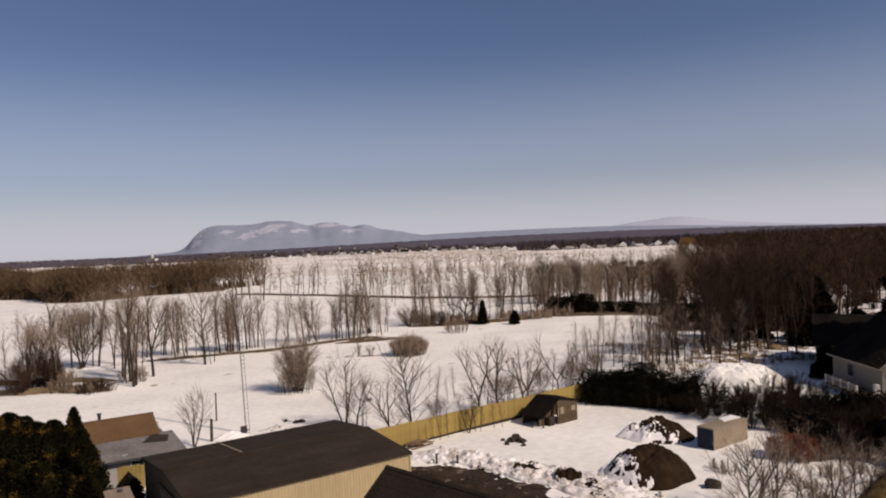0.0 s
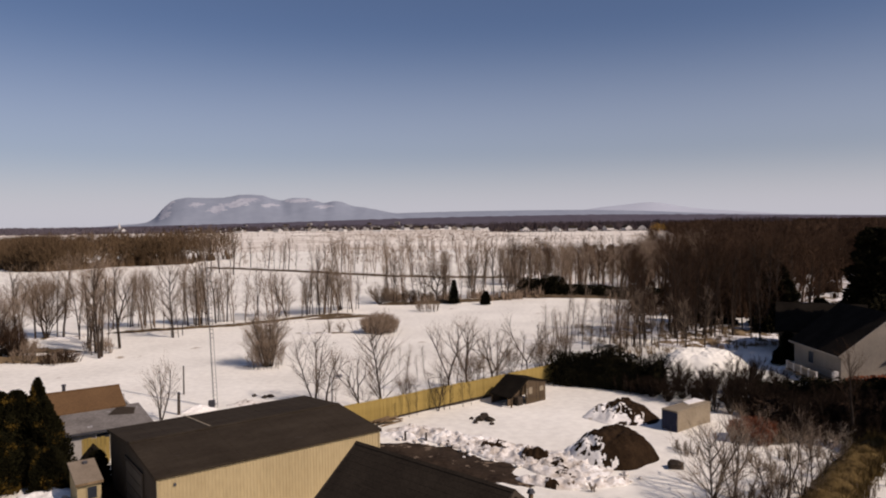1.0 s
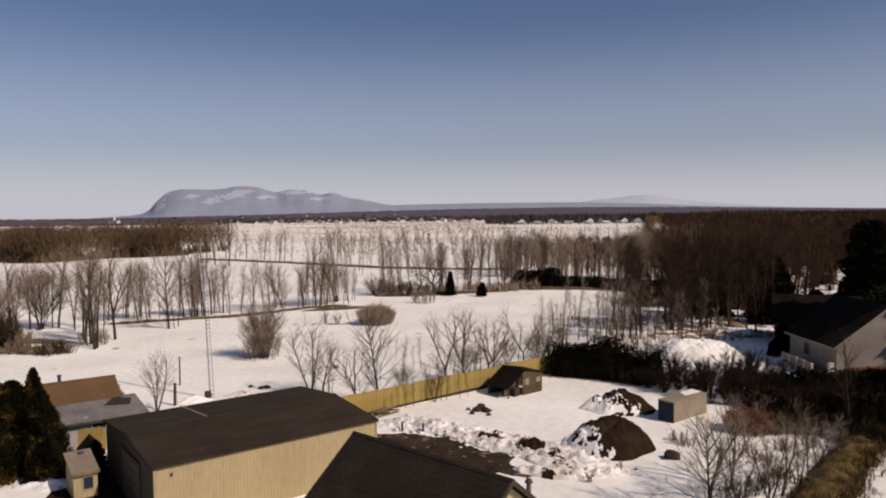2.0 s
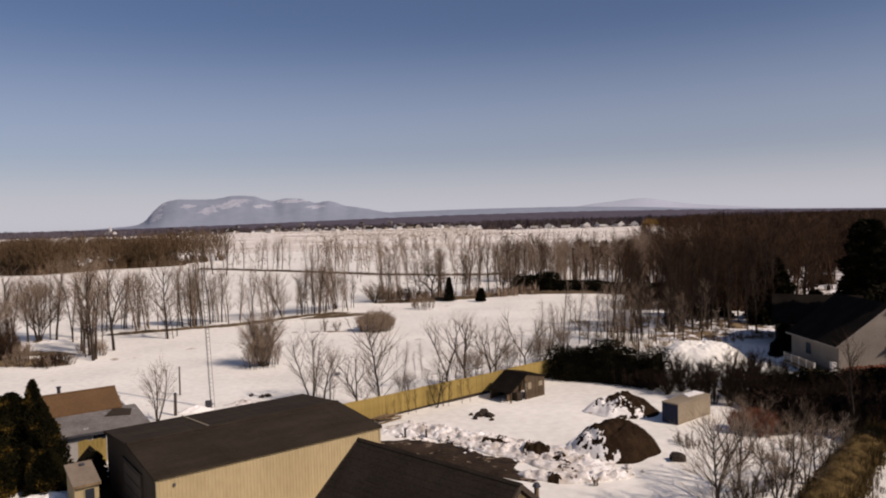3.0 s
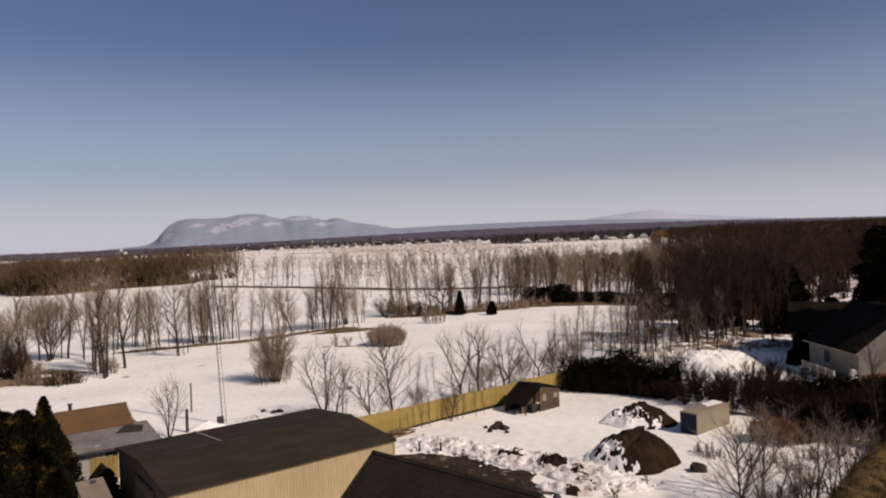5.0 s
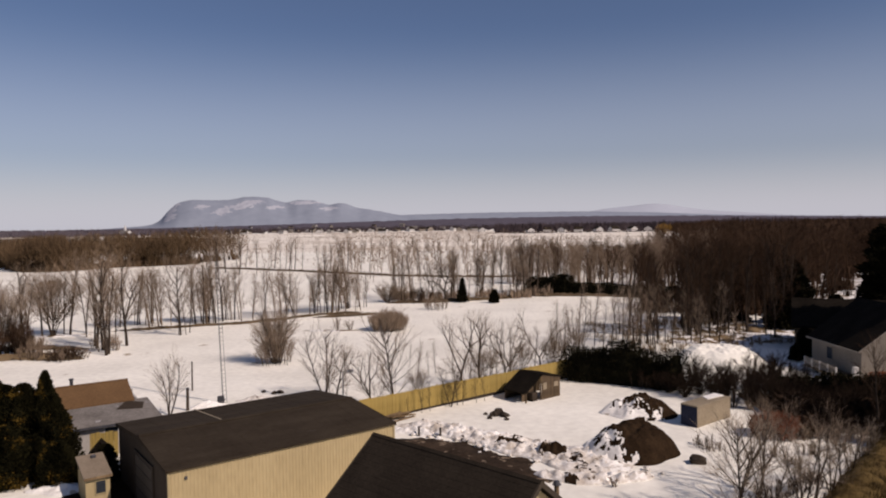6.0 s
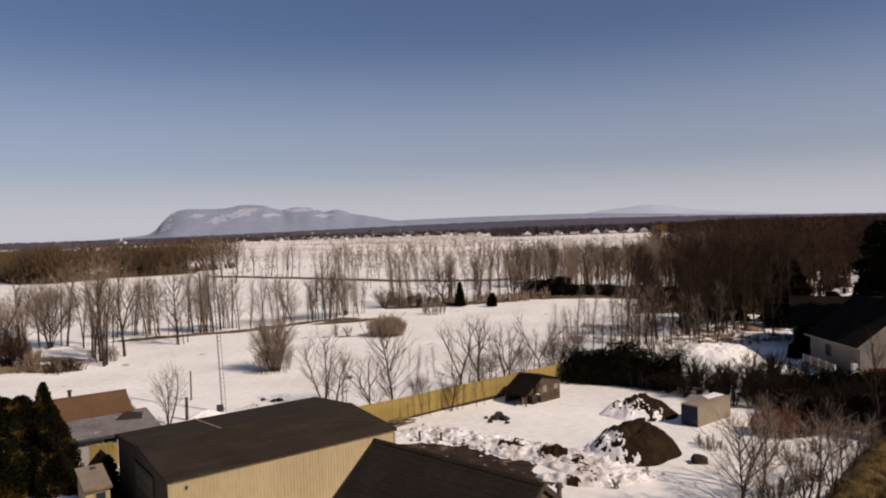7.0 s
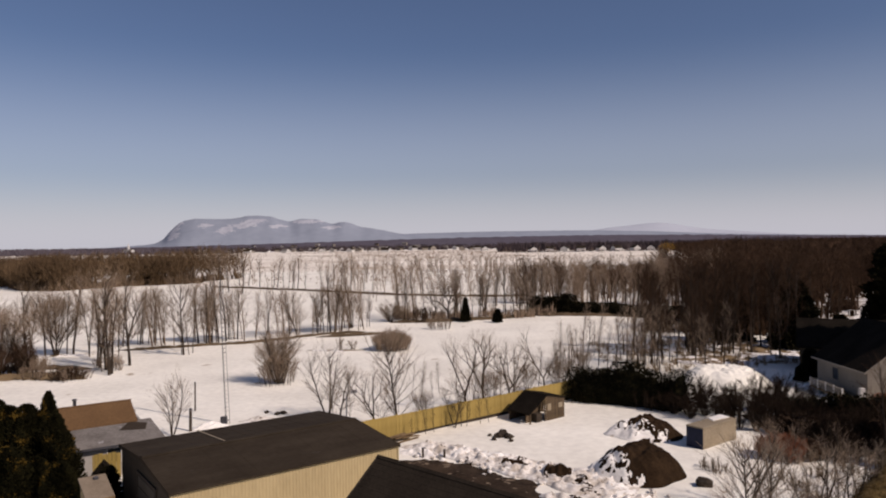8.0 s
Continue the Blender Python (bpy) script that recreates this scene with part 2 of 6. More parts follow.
def tube(p0, p1, r0, r1, sides=6, cap=False):
    a, b = Vector(p0), Vector(p1)
    d = (b - a).normalized()
    s = d.orthogonal().normalized()
    t = d.cross(s)
    v, f = [], []
    for p, r in ((a, r0), (b, r1)):
        for i in range(sides):
            w = 2 * math.pi * i / sides
            v.append(tuple(p + r * (math.cos(w) * s + math.sin(w) * t)))
    for i in range(sides):
        j = (i + 1) % sides
        f.append((i, j, sides + j, sides + i))
    if cap:
        f += [tuple(range(sides - 1, -1, -1)), tuple(range(sides, 2 * sides))]
    return v, f


TWIST = random.Random(404)


def blade(p0, p1, r):
    """A twig too thin to show its roundness: one slim sliver, turned at random."""
    a, b = Vector(p0), Vector(p1)
    d = (b - a).normalized()
    s = d.orthogonal().normalized()
    w = TWIST.random() * 6.283
    s = (math.cos(w) * s + math.sin(w) * d.cross(s)) * r
    return [tuple(a + s), tuple(a - s), tuple(b)], [(0, 1, 2)]


def ground_z(x, y):
    """Height of the snow: gentle swells and drifts."""
    d = math.hypot(x, y)
    z = 0.28 * noise.noise((x / 38, y / 38, 0.3)) + 0.12 * noise.noise((x / 9, y / 9, 4.1)) + 0.05 * noise.noise((x / 2.5, y / 2.5, 7.7))
    return z * (1.0 if d < 300 else 300 / d)


# ---------------------------------------------------------------- the land
def build_ground():
    """One sheet of snow from below the camera to the horizon, in rings that widen outwards."""
    radii = [0.0, 8.0, 16.0, 24.0]
    while radii[-1] < 5200:
        r = radii[-1]
        radii.append(r + max(0.45, min(r * 0.0155, 120.0)) if r > 28 else r + 2.0)
    fan = [radians(-42 + 84 * i / 220) for i in range(221)]
    rest = [radians(42 + 276 * i / 46) for i in range(1, 46)]
    angles = fan + rest
    n = len(angles)
    v = [(r * math.sin(a), r * math.cos(a), ground_z(r * math.sin(a), r * math.cos(a))) for r in radii[1:] for a in angles]
    f = []
    for k in range(len(radii) - 2):
        for i in range(n):
            j = (i + 1) % n
            f.append((k * n + j, k * n + i, (k + 1) * n + i, (k + 1) * n + j))
    f.append(tuple(range(n)))
    ob = part("ground", (v, f), SNOW, smooth=True)
    return tagged(ob, "flat snow-covered field with patches of dead grass", "ground", kind="structure")


build_ground()


def ribbon(name, line, width, height, material, label, category, seed, rough=0.45):
    """A ragged low strip along a line of the plan (a bank, a ditch edge, a track)."""
    rnd = random.Random(seed)
    pts = []
    for (x0, y0), (x1, y1) in zip(line, line[1:]):
        steps = max(2, int(math.hypot(x1 - x0, y1 - y0) / 0.7))
        pts += [(x0 + (x1 - x0) * i / steps, y0 + (y1 - y0) * i / steps) for i in range(steps)]
    pts.append(line[-1])
    v, f = [], []
    n = 7
    for k, (x, y) in enumerate(pts):
        a, b = pts[max(0, k - 1)], pts[min(len(pts) - 1, k + 1)]
        d = math.hypot(b[0] - a[0], b[1] - a[1]) or 1
        nx, ny = -(b[1] - a[1]) / d, (b[0] - a[0]) / d
        end = min(1.0, k / 5 + 0.1, (len(pts) - 1 - k) / 5 + 0.1)
        for j in range(n):
            s = (j / (n - 1) - 0.5) * width * end * (1 + rough * (noise.noise((x / 3 + j, y / 3, seed)) + noise.noise((x + j, y, seed))))
            px, py = x + nx * s, y + ny * s
            up = height * (1 - (2 * j / (n - 1) - 1) ** 2) * end * (0.6 + 0.8 * rnd.random())
            v.append((px, py, ground_z(px, py) + up + (0.05 if 0 < j < n - 1 else -0.08)))
    for k in range(len(pts) - 1):
        for j in range(n - 1):
            f.append((k * n + j, (k + 1) * n + j, (k + 1) * n + j + 1, k * n + j + 1))
    f = [q[::-1] for q in f]
    return tagged(part(name, (v, f), material, smooth=True), label, category, kind="structure")


def sheet(name, x0, x1, front, back, nx, ny, lift, material, label, category, skew=0.0):
    """A thin ragged covering of the ground between two lines of the plan."""
    v, f = [], []
    for k in range(ny + 1):
        for i in range(nx + 1):
            x = x0 + (x1 - x0) * i / nx
            y = front(x) + (back(x) - front(x)) * k / ny
            x2, y2 = x + skew * (y - front(x)), y
            v.append((x2, y2, ground_z(x2, y2) + (lift if 0 < k < ny and 0 < i < nx else -0.05)))
    for k in range(ny):
        for i in range(nx):
            a = k * (nx + 1) + i
            f.append((a, a + 1, a + nx + 2, a + nx + 1))
    return tagged(part(name, (v, f), material, smooth=True), label, category, kind="structure")


def pieces(e, v, f, which, names):
    """The faces of one mound, sorted into a part for each of its materials."""
    for k, (name, material, smooth) in enumerate(names):
        chosen = [q for q, w in zip(f, which) if w == k]
        if chosen:
            used = sorted({i for q in chosen for i in q})
            order = {i: j for j, i in enumerate(used)}
            part(name, ([v[i] for i in used], [tuple(order[i] for i in q) for q in chosen]), material, e, smooth=smooth)["kind"] = "stuff"
    return e


def centre(v, q):
    return sum((Vector(v[i]) for i in q), Vector()) / len(q)


def bank(name, line, width0, width1, height, label, category, seed):
    """A wide ploughed bank: broken slabs and lumps of old snow mixed with soil, along a line of the plan."""
    pts = []
    for (x0, y0), (x1, y1) in zip(line, line[1:]):
        steps = max(2, int(math.hypot(x1 - x0, y1 - y0) / 0.16))
        pts += [(x0 + (x1 - x0) * i / steps, y0 + (y1 - y0) * i / steps) for i in range(steps)]
    pts.append(line[-1])
    n, v, f = 46, [], []
    for k, (x, y) in enumerate(pts):
        a, b = pts[max(0, k - 6)], pts[min(len(pts) - 1, k + 6)]
        d = math.hypot(b[0] - a[0], b[1] - a[1]) or 1
        nx, ny = -(b[1] - a[1]) / d, (b[0] - a[0]) / d
        t = k / (len(pts) - 1)
        end = min(1.0, t / 0.1 + 0.05, (1 - t) / 0.1 + 0.05)
        for j in range(n):
            c = 2 * j / (n - 1) - 1
            s = c * 0.5 * (width0 + (width1 - width0) * t) * (0.3 + 0.7 * end) * (1 + 0.3 * noise.noise((x / 2, y / 2, seed + (5 if c > 0 else 0))))
            px, py = x + nx * s, y + ny * s
            ridged = 1 - abs(noise.noise((px * 1.0, py * 1.0, seed))) * 2.2
            near, cells = noise.voronoi((px * 1.35, py * 1.35, seed))
            own = cells[0]
            slant = (px * 1.35 - own.x) * noise.noise(own * 3.3) + (py * 1.35 - own.y) * noise.noise(own * 5.1)
            blocks = (0.45 + 0.9 * noise.noise(own * 7.7) + 0.8 * slant) * min(1.0, (near[1] - near[0]) * 4)
            fine = noise.noise((px * 6.5, py * 6.5, seed + 2))
            env = (1 - c * c) ** 0.7 * end
            z = height * env * (0.25 + 0.5 * max(0, ridged) + 0.5 * max(-0.3, blocks) + 0.14 * fine + 0.12 * noise.noise((px * 3.1, py * 3.1, seed + 4)))
            v.append((px + 0.06 * fine, py, ground_z(px, py) + (z + 0.03 if abs(c) < 0.99 else -0.15)))
    for k in range(len(pts) - 1):
        for j in range(n - 1):
            f.append((k * n + j + 1, (k + 1) * n + j + 1, (k + 1) * n + j, k * n + j))
    which = []
    for p in f:
        c = centre(v, p)
        q = noise.noise((c.x * 0.5, c.y * 0.5, seed + 7)) + 0.6 * noise.noise((c.x * 1.6, c.y * 1.6, seed + 8)) + 0.35 * noise.noise((c.x * 5, c.y * 5, seed + 9))
        which.append(2 if q > 0.52 else 1 if q > -0.3 else 0)
    return pieces(thing(name, label, category), v, f, which, (("clean_snow", SNOW_CLEAN, True), ("dirty_snow", SNOW_DIRTY, True), ("soil", DIRT, True)))


def heap(name, x, y, rx, ry, h, material, label, category, seed, lumps=0.35, turn=0.0, sharp=1.0, n=110, m=56, kind="", cover=None, cover_at=0.5, cover_side=(-1.0, -0.2)):
    """A mound of loose material with an uneven outline; cover: a second material on its shoulders."""
    v, f = [], []
    for k in range(m + 1):
        u = k / m
        for i in range(n):
            a = 2 * math.pi * i / n
            w = 1 + 0.3 * noise.noise((math.cos(a) * 1.3 + seed, math.sin(a) * 1.3, seed))
            px, py = math.cos(a) * u * rx * w, math.sin(a) * u * ry * w
            q = noise.noise((px * 0.9 + seed, py * 0.9, 2)) + 0.6 * noise.noise((px * 2.2 + seed, py * 2.2, 5))
            z = h * (1 - u ** sharp) * (1 + lumps * q) + lumps * 0.35 * h * q * (u * (1 - u)) * 2
            c, s = math.cos(turn), math.sin(turn)
            gx, gy = x + px * c - py * s, y + px * s + py * c
            v.append((gx, gy, ground_z(gx, gy) + (z if k < m else -0.25)))
    for k in range(m):
        for i in range(n):
            j = (i + 1) % n
            f.append((k * n + i, (k + 1) * n + i, (k + 1) * n + j, k * n + j))
    if not cover:
        return tagged(part(name, (v, f), material, smooth=True), label, category, kind=kind)
    which = []
    for p in f:
        c = centre(v, p)
        side = ((c.x - x) * cover_side[0] + (c.y - y) * cover_side[1]) / max(rx, ry)
        q = side + 0.4 * noise.noise((c.x * 0.6 + seed * 3, c.y * 0.6, c.z)) + 0.4 * noise.noise((c.x * 1.9, c.y * 1.9, seed)) + 0.42 * noise.noise((c.x * 3.6, c.y * 3.6, seed)) + 0.16 * noise.noise((c.x * 8, c.y * 8, seed))
        which.append(int(q > cover_at))
    return pieces(thing(name, label, category), v, f, which, (("soil", material, True), ("snow_cover", cover, True)))


# creek bank, ditch and farm track that cross the field
ribbon("creek_bank", [(-75, 107), (-64.7, 109.3), (-58, 110.5), (-53, 114)], 2.4, 0.06, GRASS_SNOW, "creek bank of dead grass half under snow", "creek bank", 4, 0.9)
ribbon("creek_bank", [(-53.8, 113.7), (-45.9, 116.9), (-35.8, 120.9), (-29.3, 126.4), (-24.2, 132), (-16.1, 135.5)], 1.35, 0.28, GRASS, "low creek bank of brown dead grass in the snow", "creek bank", 3, 0.9)
ribbon("creek_bank", [(-13, 150), (-5.8, 151), (1.4, 152.8), (8.9, 155), (18.4, 161.6), (34, 157.5), (50, 152.5), (70, 150)], 3.0, 0.5, GRASS, "dark grassy stream bank behind the snowy meadow", "creek bank", 5)
ribbon("ditch", [(-95, 284), (-85.5, 277), (-64.8, 264.7), (-44.9, 247.7), (-31.6, 236.9), (-15.7, 225.6), (2.3, 218.3), (25, 214)], 2.4, 0.5, GRASS, "dark ditch line across the snowy field", "ditch", 7)
ribbon("ditch", [(-30, 420), (10, 400), (60, 395), (120, 380)], 4.0, 0.3, GRASS_SNOW, "ditch line across the far field half under snow", "ditch", 8)
ribbon("grass_strip", [(-66, 90), (-60, 92), (-53, 92.5), (-47, 90.5)], 4.6, 0.4, GRASS_PALE, "strip of dry reeds at the field edge", "grass", 9)
ribbon("grass_strip", [(-72, 99), (-64, 98), (-57, 98.5), (-50, 98)], 2.6, 0.35, GRASS, "brown dead grass under the creek trees", "grass", 15, 0.9)
ribbon("grass_strip", [(-23, 112.6), (-19, 112), (-13.5, 112.2)], 1.1, 0.12, GRASS_SNOW, "low strip of dead grass in the snow", "grass", 10)
ribbon("grass_strip", [(-24.5, 128), (-17, 131), (-12, 133)], 3.0, 0.3, GRASS, "low strip of dead grass in the snow", "grass", 11)
ribbon("grass_strip", [(30, 97), (37, 98), (44, 100), (52, 106), (60, 112)], 9.0, 0.25, GRASS_SNOW, "tawny grass at the edge of the wood", "grass", 12)
ribbon("grass_strip", [(26, 108), (36, 106), (46, 110), (58, 118)], 6.0, 0.3, GRASS_SNOW, "brown leaf litter under the trees", "grass", 14)
ribbon("grass_strip", [(34.5, 94), (37.5, 97.5), (41, 103)], 4.0, 0.3, GRASS_PALE, "patch of tawny weeds under thin stems", "grass", 16, 0.9)
ribbon("grass_strip", [(43, 100), (45.6, 104.5), (48, 111)], 3.2, 0.3, GRASS_PALE, "patch of tawny weeds at the edge of the wood", "grass", 17, 0.9)
ribbon("dirt_track", [(-6.5, 54.5), (-2.6, 53.0), (0.8, 50.8), (3.4, 48.4), (5.2, 46.4), (6.6, 45.0)], 5.2, 0.1, MUD, "wet muddy track beside the ploughed snow", "dirt track", 13, 0.6)


# ---------------------------------------------------------------- distant hills
def ridge(name, profile, y, deep, material, label, seed, rough=1.0, snow=None, patches=(), soft=70.0):
    """A long hill: its skyline runs through the profile (x, height), its foot lies nearer."""
    v, f = [], []
    xs = [profile[0][0] + (profile[-1][0] - profile[0][0]) * i / (700 if snow else 420) for i in range(701 if snow else 421)]
    rows = 64 if snow else 16
    step = (xs[-1] - xs[0]) / (len(xs) - 1)
    bell = np.exp(-0.5 * (np.arange(-60, 61) * step / soft) ** 2)
    crest = np.convolve(np.pad(np.interp(xs, [p[0] for p in profile], [p[1] for p in profile]), 60, mode="edge"), bell / bell.sum(), mode="valid")
    for k in range(rows + 1):
        u = k / rows
        for x, h in zip(xs, crest):
            rise = min(1.0, u / 0.75) ** 0.8 if u <= 0.75 else 1 - (u - 0.75) * 1.2
            w = noise.noise((x / 160, u * 1.4, seed)) + 0.4 * noise.noise((x / 60, u * 2.5, seed))
            top = 1.5 * noise.noise((x / 35, seed, 1.0)) * rough * min(1.0, u / 0.75) ** 6
            px = x * (y - deep * (1 - u / 0.75)) / y
            v.append((px, y - deep * (1 - u / 0.75), h * rise + (8.0 if snow else 0.8 * rough) * w * math.sin(math.pi * min(1, u / 0.75)) * min(1, h / 60) + top - 3))
    n = len(xs)
    for k in range(rows):
        for i in range(n - 1):
            f.append((k * n + i, k * n + i + 1, (k + 1) * n + i + 1, (k + 1) * n + i))
    ob = part(name, (v, f), material, smooth=True)
    if snow:
        ob.data.materials.append(snow)
        for p in ob.data.polygons:
            for cx, cz, ax, az in patches:
                q = ((p.center.x - cx) / ax) ** 2 + ((p.center.z - cz) / az) ** 2
                if q + 1.1 * noise.noise((p.center.x / 30, p.center.z / 9, 3)) + 0.8 * noise.noise((p.center.x / 9, p.center.z / 4, 8)) < 0.8:
                    p.material_index = 1
    return tagged(ob, label, "mountain", kind="structure")


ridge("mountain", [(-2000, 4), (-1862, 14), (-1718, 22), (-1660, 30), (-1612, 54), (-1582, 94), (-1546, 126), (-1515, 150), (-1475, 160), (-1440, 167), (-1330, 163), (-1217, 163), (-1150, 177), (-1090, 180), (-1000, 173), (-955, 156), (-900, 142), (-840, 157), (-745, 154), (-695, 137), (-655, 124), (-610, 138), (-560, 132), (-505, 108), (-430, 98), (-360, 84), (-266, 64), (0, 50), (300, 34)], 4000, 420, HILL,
      "long mountain tinted blue-grey by haze, bare cliffs and snow slopes", 2.0, 1.0, HILL_SNOW, [(-1535, 112, 62, 46), (-1490, 66, 60, 26), (-1195, 96, 50, 26), (-1110, 120, 70, 20), (-800, 136, 95, 12), (-1070, 142, 70, 14), (-640, 100, 50, 12), (-1330, 120, 40, 14), (-930, 110, 40, 12)], 13.0)
ridge("hills", [(-900, 24), (-266, 66), (212, 72), (520, 72), (817, 71), (1200, 60), (1600, 40), (2300, 24), (2800, 14)], 4150, 300, HILL, "low range of wooded hills tinted blue-grey by haze", 6.0, 0.6)
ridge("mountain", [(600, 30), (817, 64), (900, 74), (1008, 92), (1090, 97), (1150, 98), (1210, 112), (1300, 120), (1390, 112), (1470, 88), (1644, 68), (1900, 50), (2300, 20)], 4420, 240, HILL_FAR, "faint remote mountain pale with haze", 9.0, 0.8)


RISE_TOP = [(-2300, 4), (-1500, 10), (-900, 18), (-400, 28), (100, 36), (700, 39), (1200, 34), (1800, 22), (2600, 10)]
ridge("wooded_rise", RISE_TOP, 3400, 900, RISE, "low wooded rise before the hills, mauve with haze", 4.0, 2.0)


# ---------------------------------------------------------------- bare trees
def branching(seed, style):
    """Wood and twigs of one bare tree, 10 m high: (trunk and limbs, twigs)."""
    rnd = random.Random(seed)
    wood, twigs = [], []

    def bend(d, amount):
        return (d + Vector((rnd.uniform(-1, 1), rnd.uniform(-1, 1), rnd.uniform(-0.5, 0.8))) * amount).normalized()

    def limb(p, d, length, r, sides, segments, wiggle, lift=0.12):
        pts = [Vector(p)]
        for k in range(segments):
            d = bend(d, wiggle)
            d = (d + Vector((0, 0, lift))).normalized()
            pts.append(pts[-1] + d * length / segments)
        for k in range(segments):
            a, b = r * (1 - 0.8 * k / segments), r * (1 - 0.8 * (k + 1) / segments)
            wood.append(tube(pts[k], pts[k + 1], a, b, sides))
        return pts

    def spray(p, d, length, r, count):
        q = Vector(p) + d * length
        twigs.append(blade(p, q, r))
        for k in range(count):
            s = rnd.uniform(0.25, 0.95)
            e = bend(d, 0.65 if style != "far" else 1.3)
            o = Vector(p) + d * length * s
            twigs.append(blade(o, o + e * length * rnd.uniform(0.4, 0.85), r * 0.7))

    def furnish(pts, sub, twig, length, r):
        total = len(pts) - 1
        for k in range(sub):
            s = rnd.uniform(0.25, 1.0) * total
            i = min(int(s), total - 1)
            p = pts[i].lerp(pts[i + 1], s - i)
            d = bend((pts[i + 1] - pts[i]).normalized(), 0.75)
            spray(p, d, length * rnd.uniform(0.6, 1.2), r, twig)

    def fork(p, d, length, r, level, spread, lift, twig):
        """A bough that divides again and again and ends in fine sprays."""
        pts = [Vector(p)]
        for k in range(2 if level < 3 else 3):
            d = bend(d, 0.14)
            d = (d + Vector((0, 0, lift))).normalized()
            pts.append(pts[-1] + d * length / (2 if level < 3 else 3))
        for k, (a, b) in enumerate(zip(pts, pts[1:])):
            wood.append(tube(a, b, r * (1 - 0.12 * k), r * (1 - 0.12 * (k + 1)), 6 if r > 0.09 else 4 if r > 0.035 else 3))
        if level < 4:
            for k in range(4):
                s = rnd.uniform(0.1, 1.0)
                spray(pts[0].lerp(pts[-1], s), bend(d, 0.8), rnd.uniform(0.8, 1.8), 0.009, twig)
        if level == 0:
            spray(pts[-1], bend(d, 0.25), rnd.uniform(0.6, 1.1), 0.011, twig)
            return
        n = rnd.choice((2, 2, 3))
        side = d.orthogonal().normalized()
        first = rnd.random() * 6.28
        for k in range(n):
            axis = Matrix.Rotation(first + 6.28 * k / n + rnd.uniform(-0.4, 0.4), 3, d) @ side
            t = spread * rnd.uniform(0.55, 1.35) * (0.6 if k == 0 else 1.0)
            e = (d * math.cos(t) + axis * math.sin(t)).normalized()
            fork(pts[-1], e, length * rnd.uniform(0.68, 0.92), r * (0.7 if k == 0 else 0.56), level - 1, spread, lift, twig)

    boughs = {"o": (1, 0.05, 1.9, 5, 0.72, 0.02, 0.28), "v": (4, 0.34, 2.6, 4, 0.5, 0.05, 0.13), "b": (8, 0.28, 2.2, 4, 0.52, 0.05, 0.1), "f": (1, 0.2, 3.0, 4, 0.56, 0.05, 0.2)}
    if style in boughs:
        stems, lean, length, levels, spread, lift, r = boughs[style]
        for k in range(stems):
            turn = 2 * math.pi * (k + rnd.random() * 0.5) / stems
            w = lean * rnd.uniform(0.5, 1.2)
            d = Vector((math.cos(turn) * w, math.sin(turn) * w, 1)).normalized()
            fork(Vector((math.cos(turn), math.sin(turn), 0)) * (0.02 if stems == 1 else 0.12) - Vector((0, 0, 0.35)), d, length * rnd.uniform(0.85, 1.1), r, levels, spread, lift, 7 if style == "b" else 5 if style == "o" else 4)
        for k in range({"f": 5, "v": 3, "b": 14, "o": 4}[style]):
            turn, z = rnd.random() * 6.28, rnd.uniform(0.9, 2.8)
            out = 0.0 if stems == 1 else lean * 0.5 * z
            fork((math.cos(turn) * out, math.sin(turn) * out, z), Vector((math.cos(turn), math.sin(turn), 0.6)).normalized(), 1.2, 0.045, 2, spread, lift, 4)
        w, t = join(*wood), join(*twigs)
        k = 10 / max(p[2] for p in t[0])
        return put(w, Matrix.Scale(k, 4)), put(t, Matrix.Scale(k, 4))
    forms = {"a": (1, 0.96, 20, 0.24, 0.24, 0.6, 8, 5), "s": (1, 0.96, 14, 0.22, 0.14, 0.65, 6, 5), "c": (9, 0.88, 6, 0.15, 0.2, 0.45, 11, 7), "far": (1, 0.9, 11, 0.06, 0.36, 0.7, 8, 6), "tiny": (1, 0.9, 5, 0.15, 0.32, 0.6, 5, 3), "r": (1, 0.95, 38, 0.16, 0.44, 0.82, 10, 4), "w": (3, 0.95, 16, 0.2, 0.36, 0.78, 8, 4)}
    stems, reach, limbs, start, out, angle, sub, twig = forms[style]
    for k in range(stems):
        lean = 0.03 if stems == 1 else rnd.uniform(0.15, 0.8) if style == "b" else rnd.uniform(0.14, 0.42)
        turn = 2 * math.pi * (k + rnd.random() * 0.6) / stems
        d = Vector((math.cos(turn) * lean, math.sin(turn) * lean, 1)).normalized()
        height = 10 * reach * (1.0 if k == 0 else rnd.uniform(0.8, 1.0))
        base = Vector((math.cos(turn), math.sin(turn), 0)) * (0.0 if stems == 1 else 0.1 if stems < 4 else 0.5) - Vector((0, 0, 0.35))
        pts = limb(base, d, height + 0.35, (0.17 if stems == 1 else 0.15 if stems < 4 else 0.08) * (0.6 if style == "s" else 1), 6, 6, 0.09 if style != "v" else 0.16, 0.05)
        furnish(pts[3:], 12, twig, 1.2, 0.013)
        for j in range(limbs):
            s = (start + (0.97 - start) * (j + rnd.random()) / limbs) * 6
            i = min(int(s), 5)
            p = pts[i].lerp(pts[i + 1], s - i)
            w = rnd.random() * 2 * math.pi
            t = angle * rnd.uniform(0.8, 1.3)
            up = (pts[i + 1] - pts[i]).normalized()
            e = (up * math.cos(t) + Vector((math.cos(w), math.sin(w), 0)) * math.sin(t)).normalized()
            size = 10 * out * (0.45 + 0.75 * math.sin(math.pi * min(1, max(0, 0.12 + 0.8 * (s / 6 - start) / (1 - start))))) * rnd.uniform(0.65, 1.15)
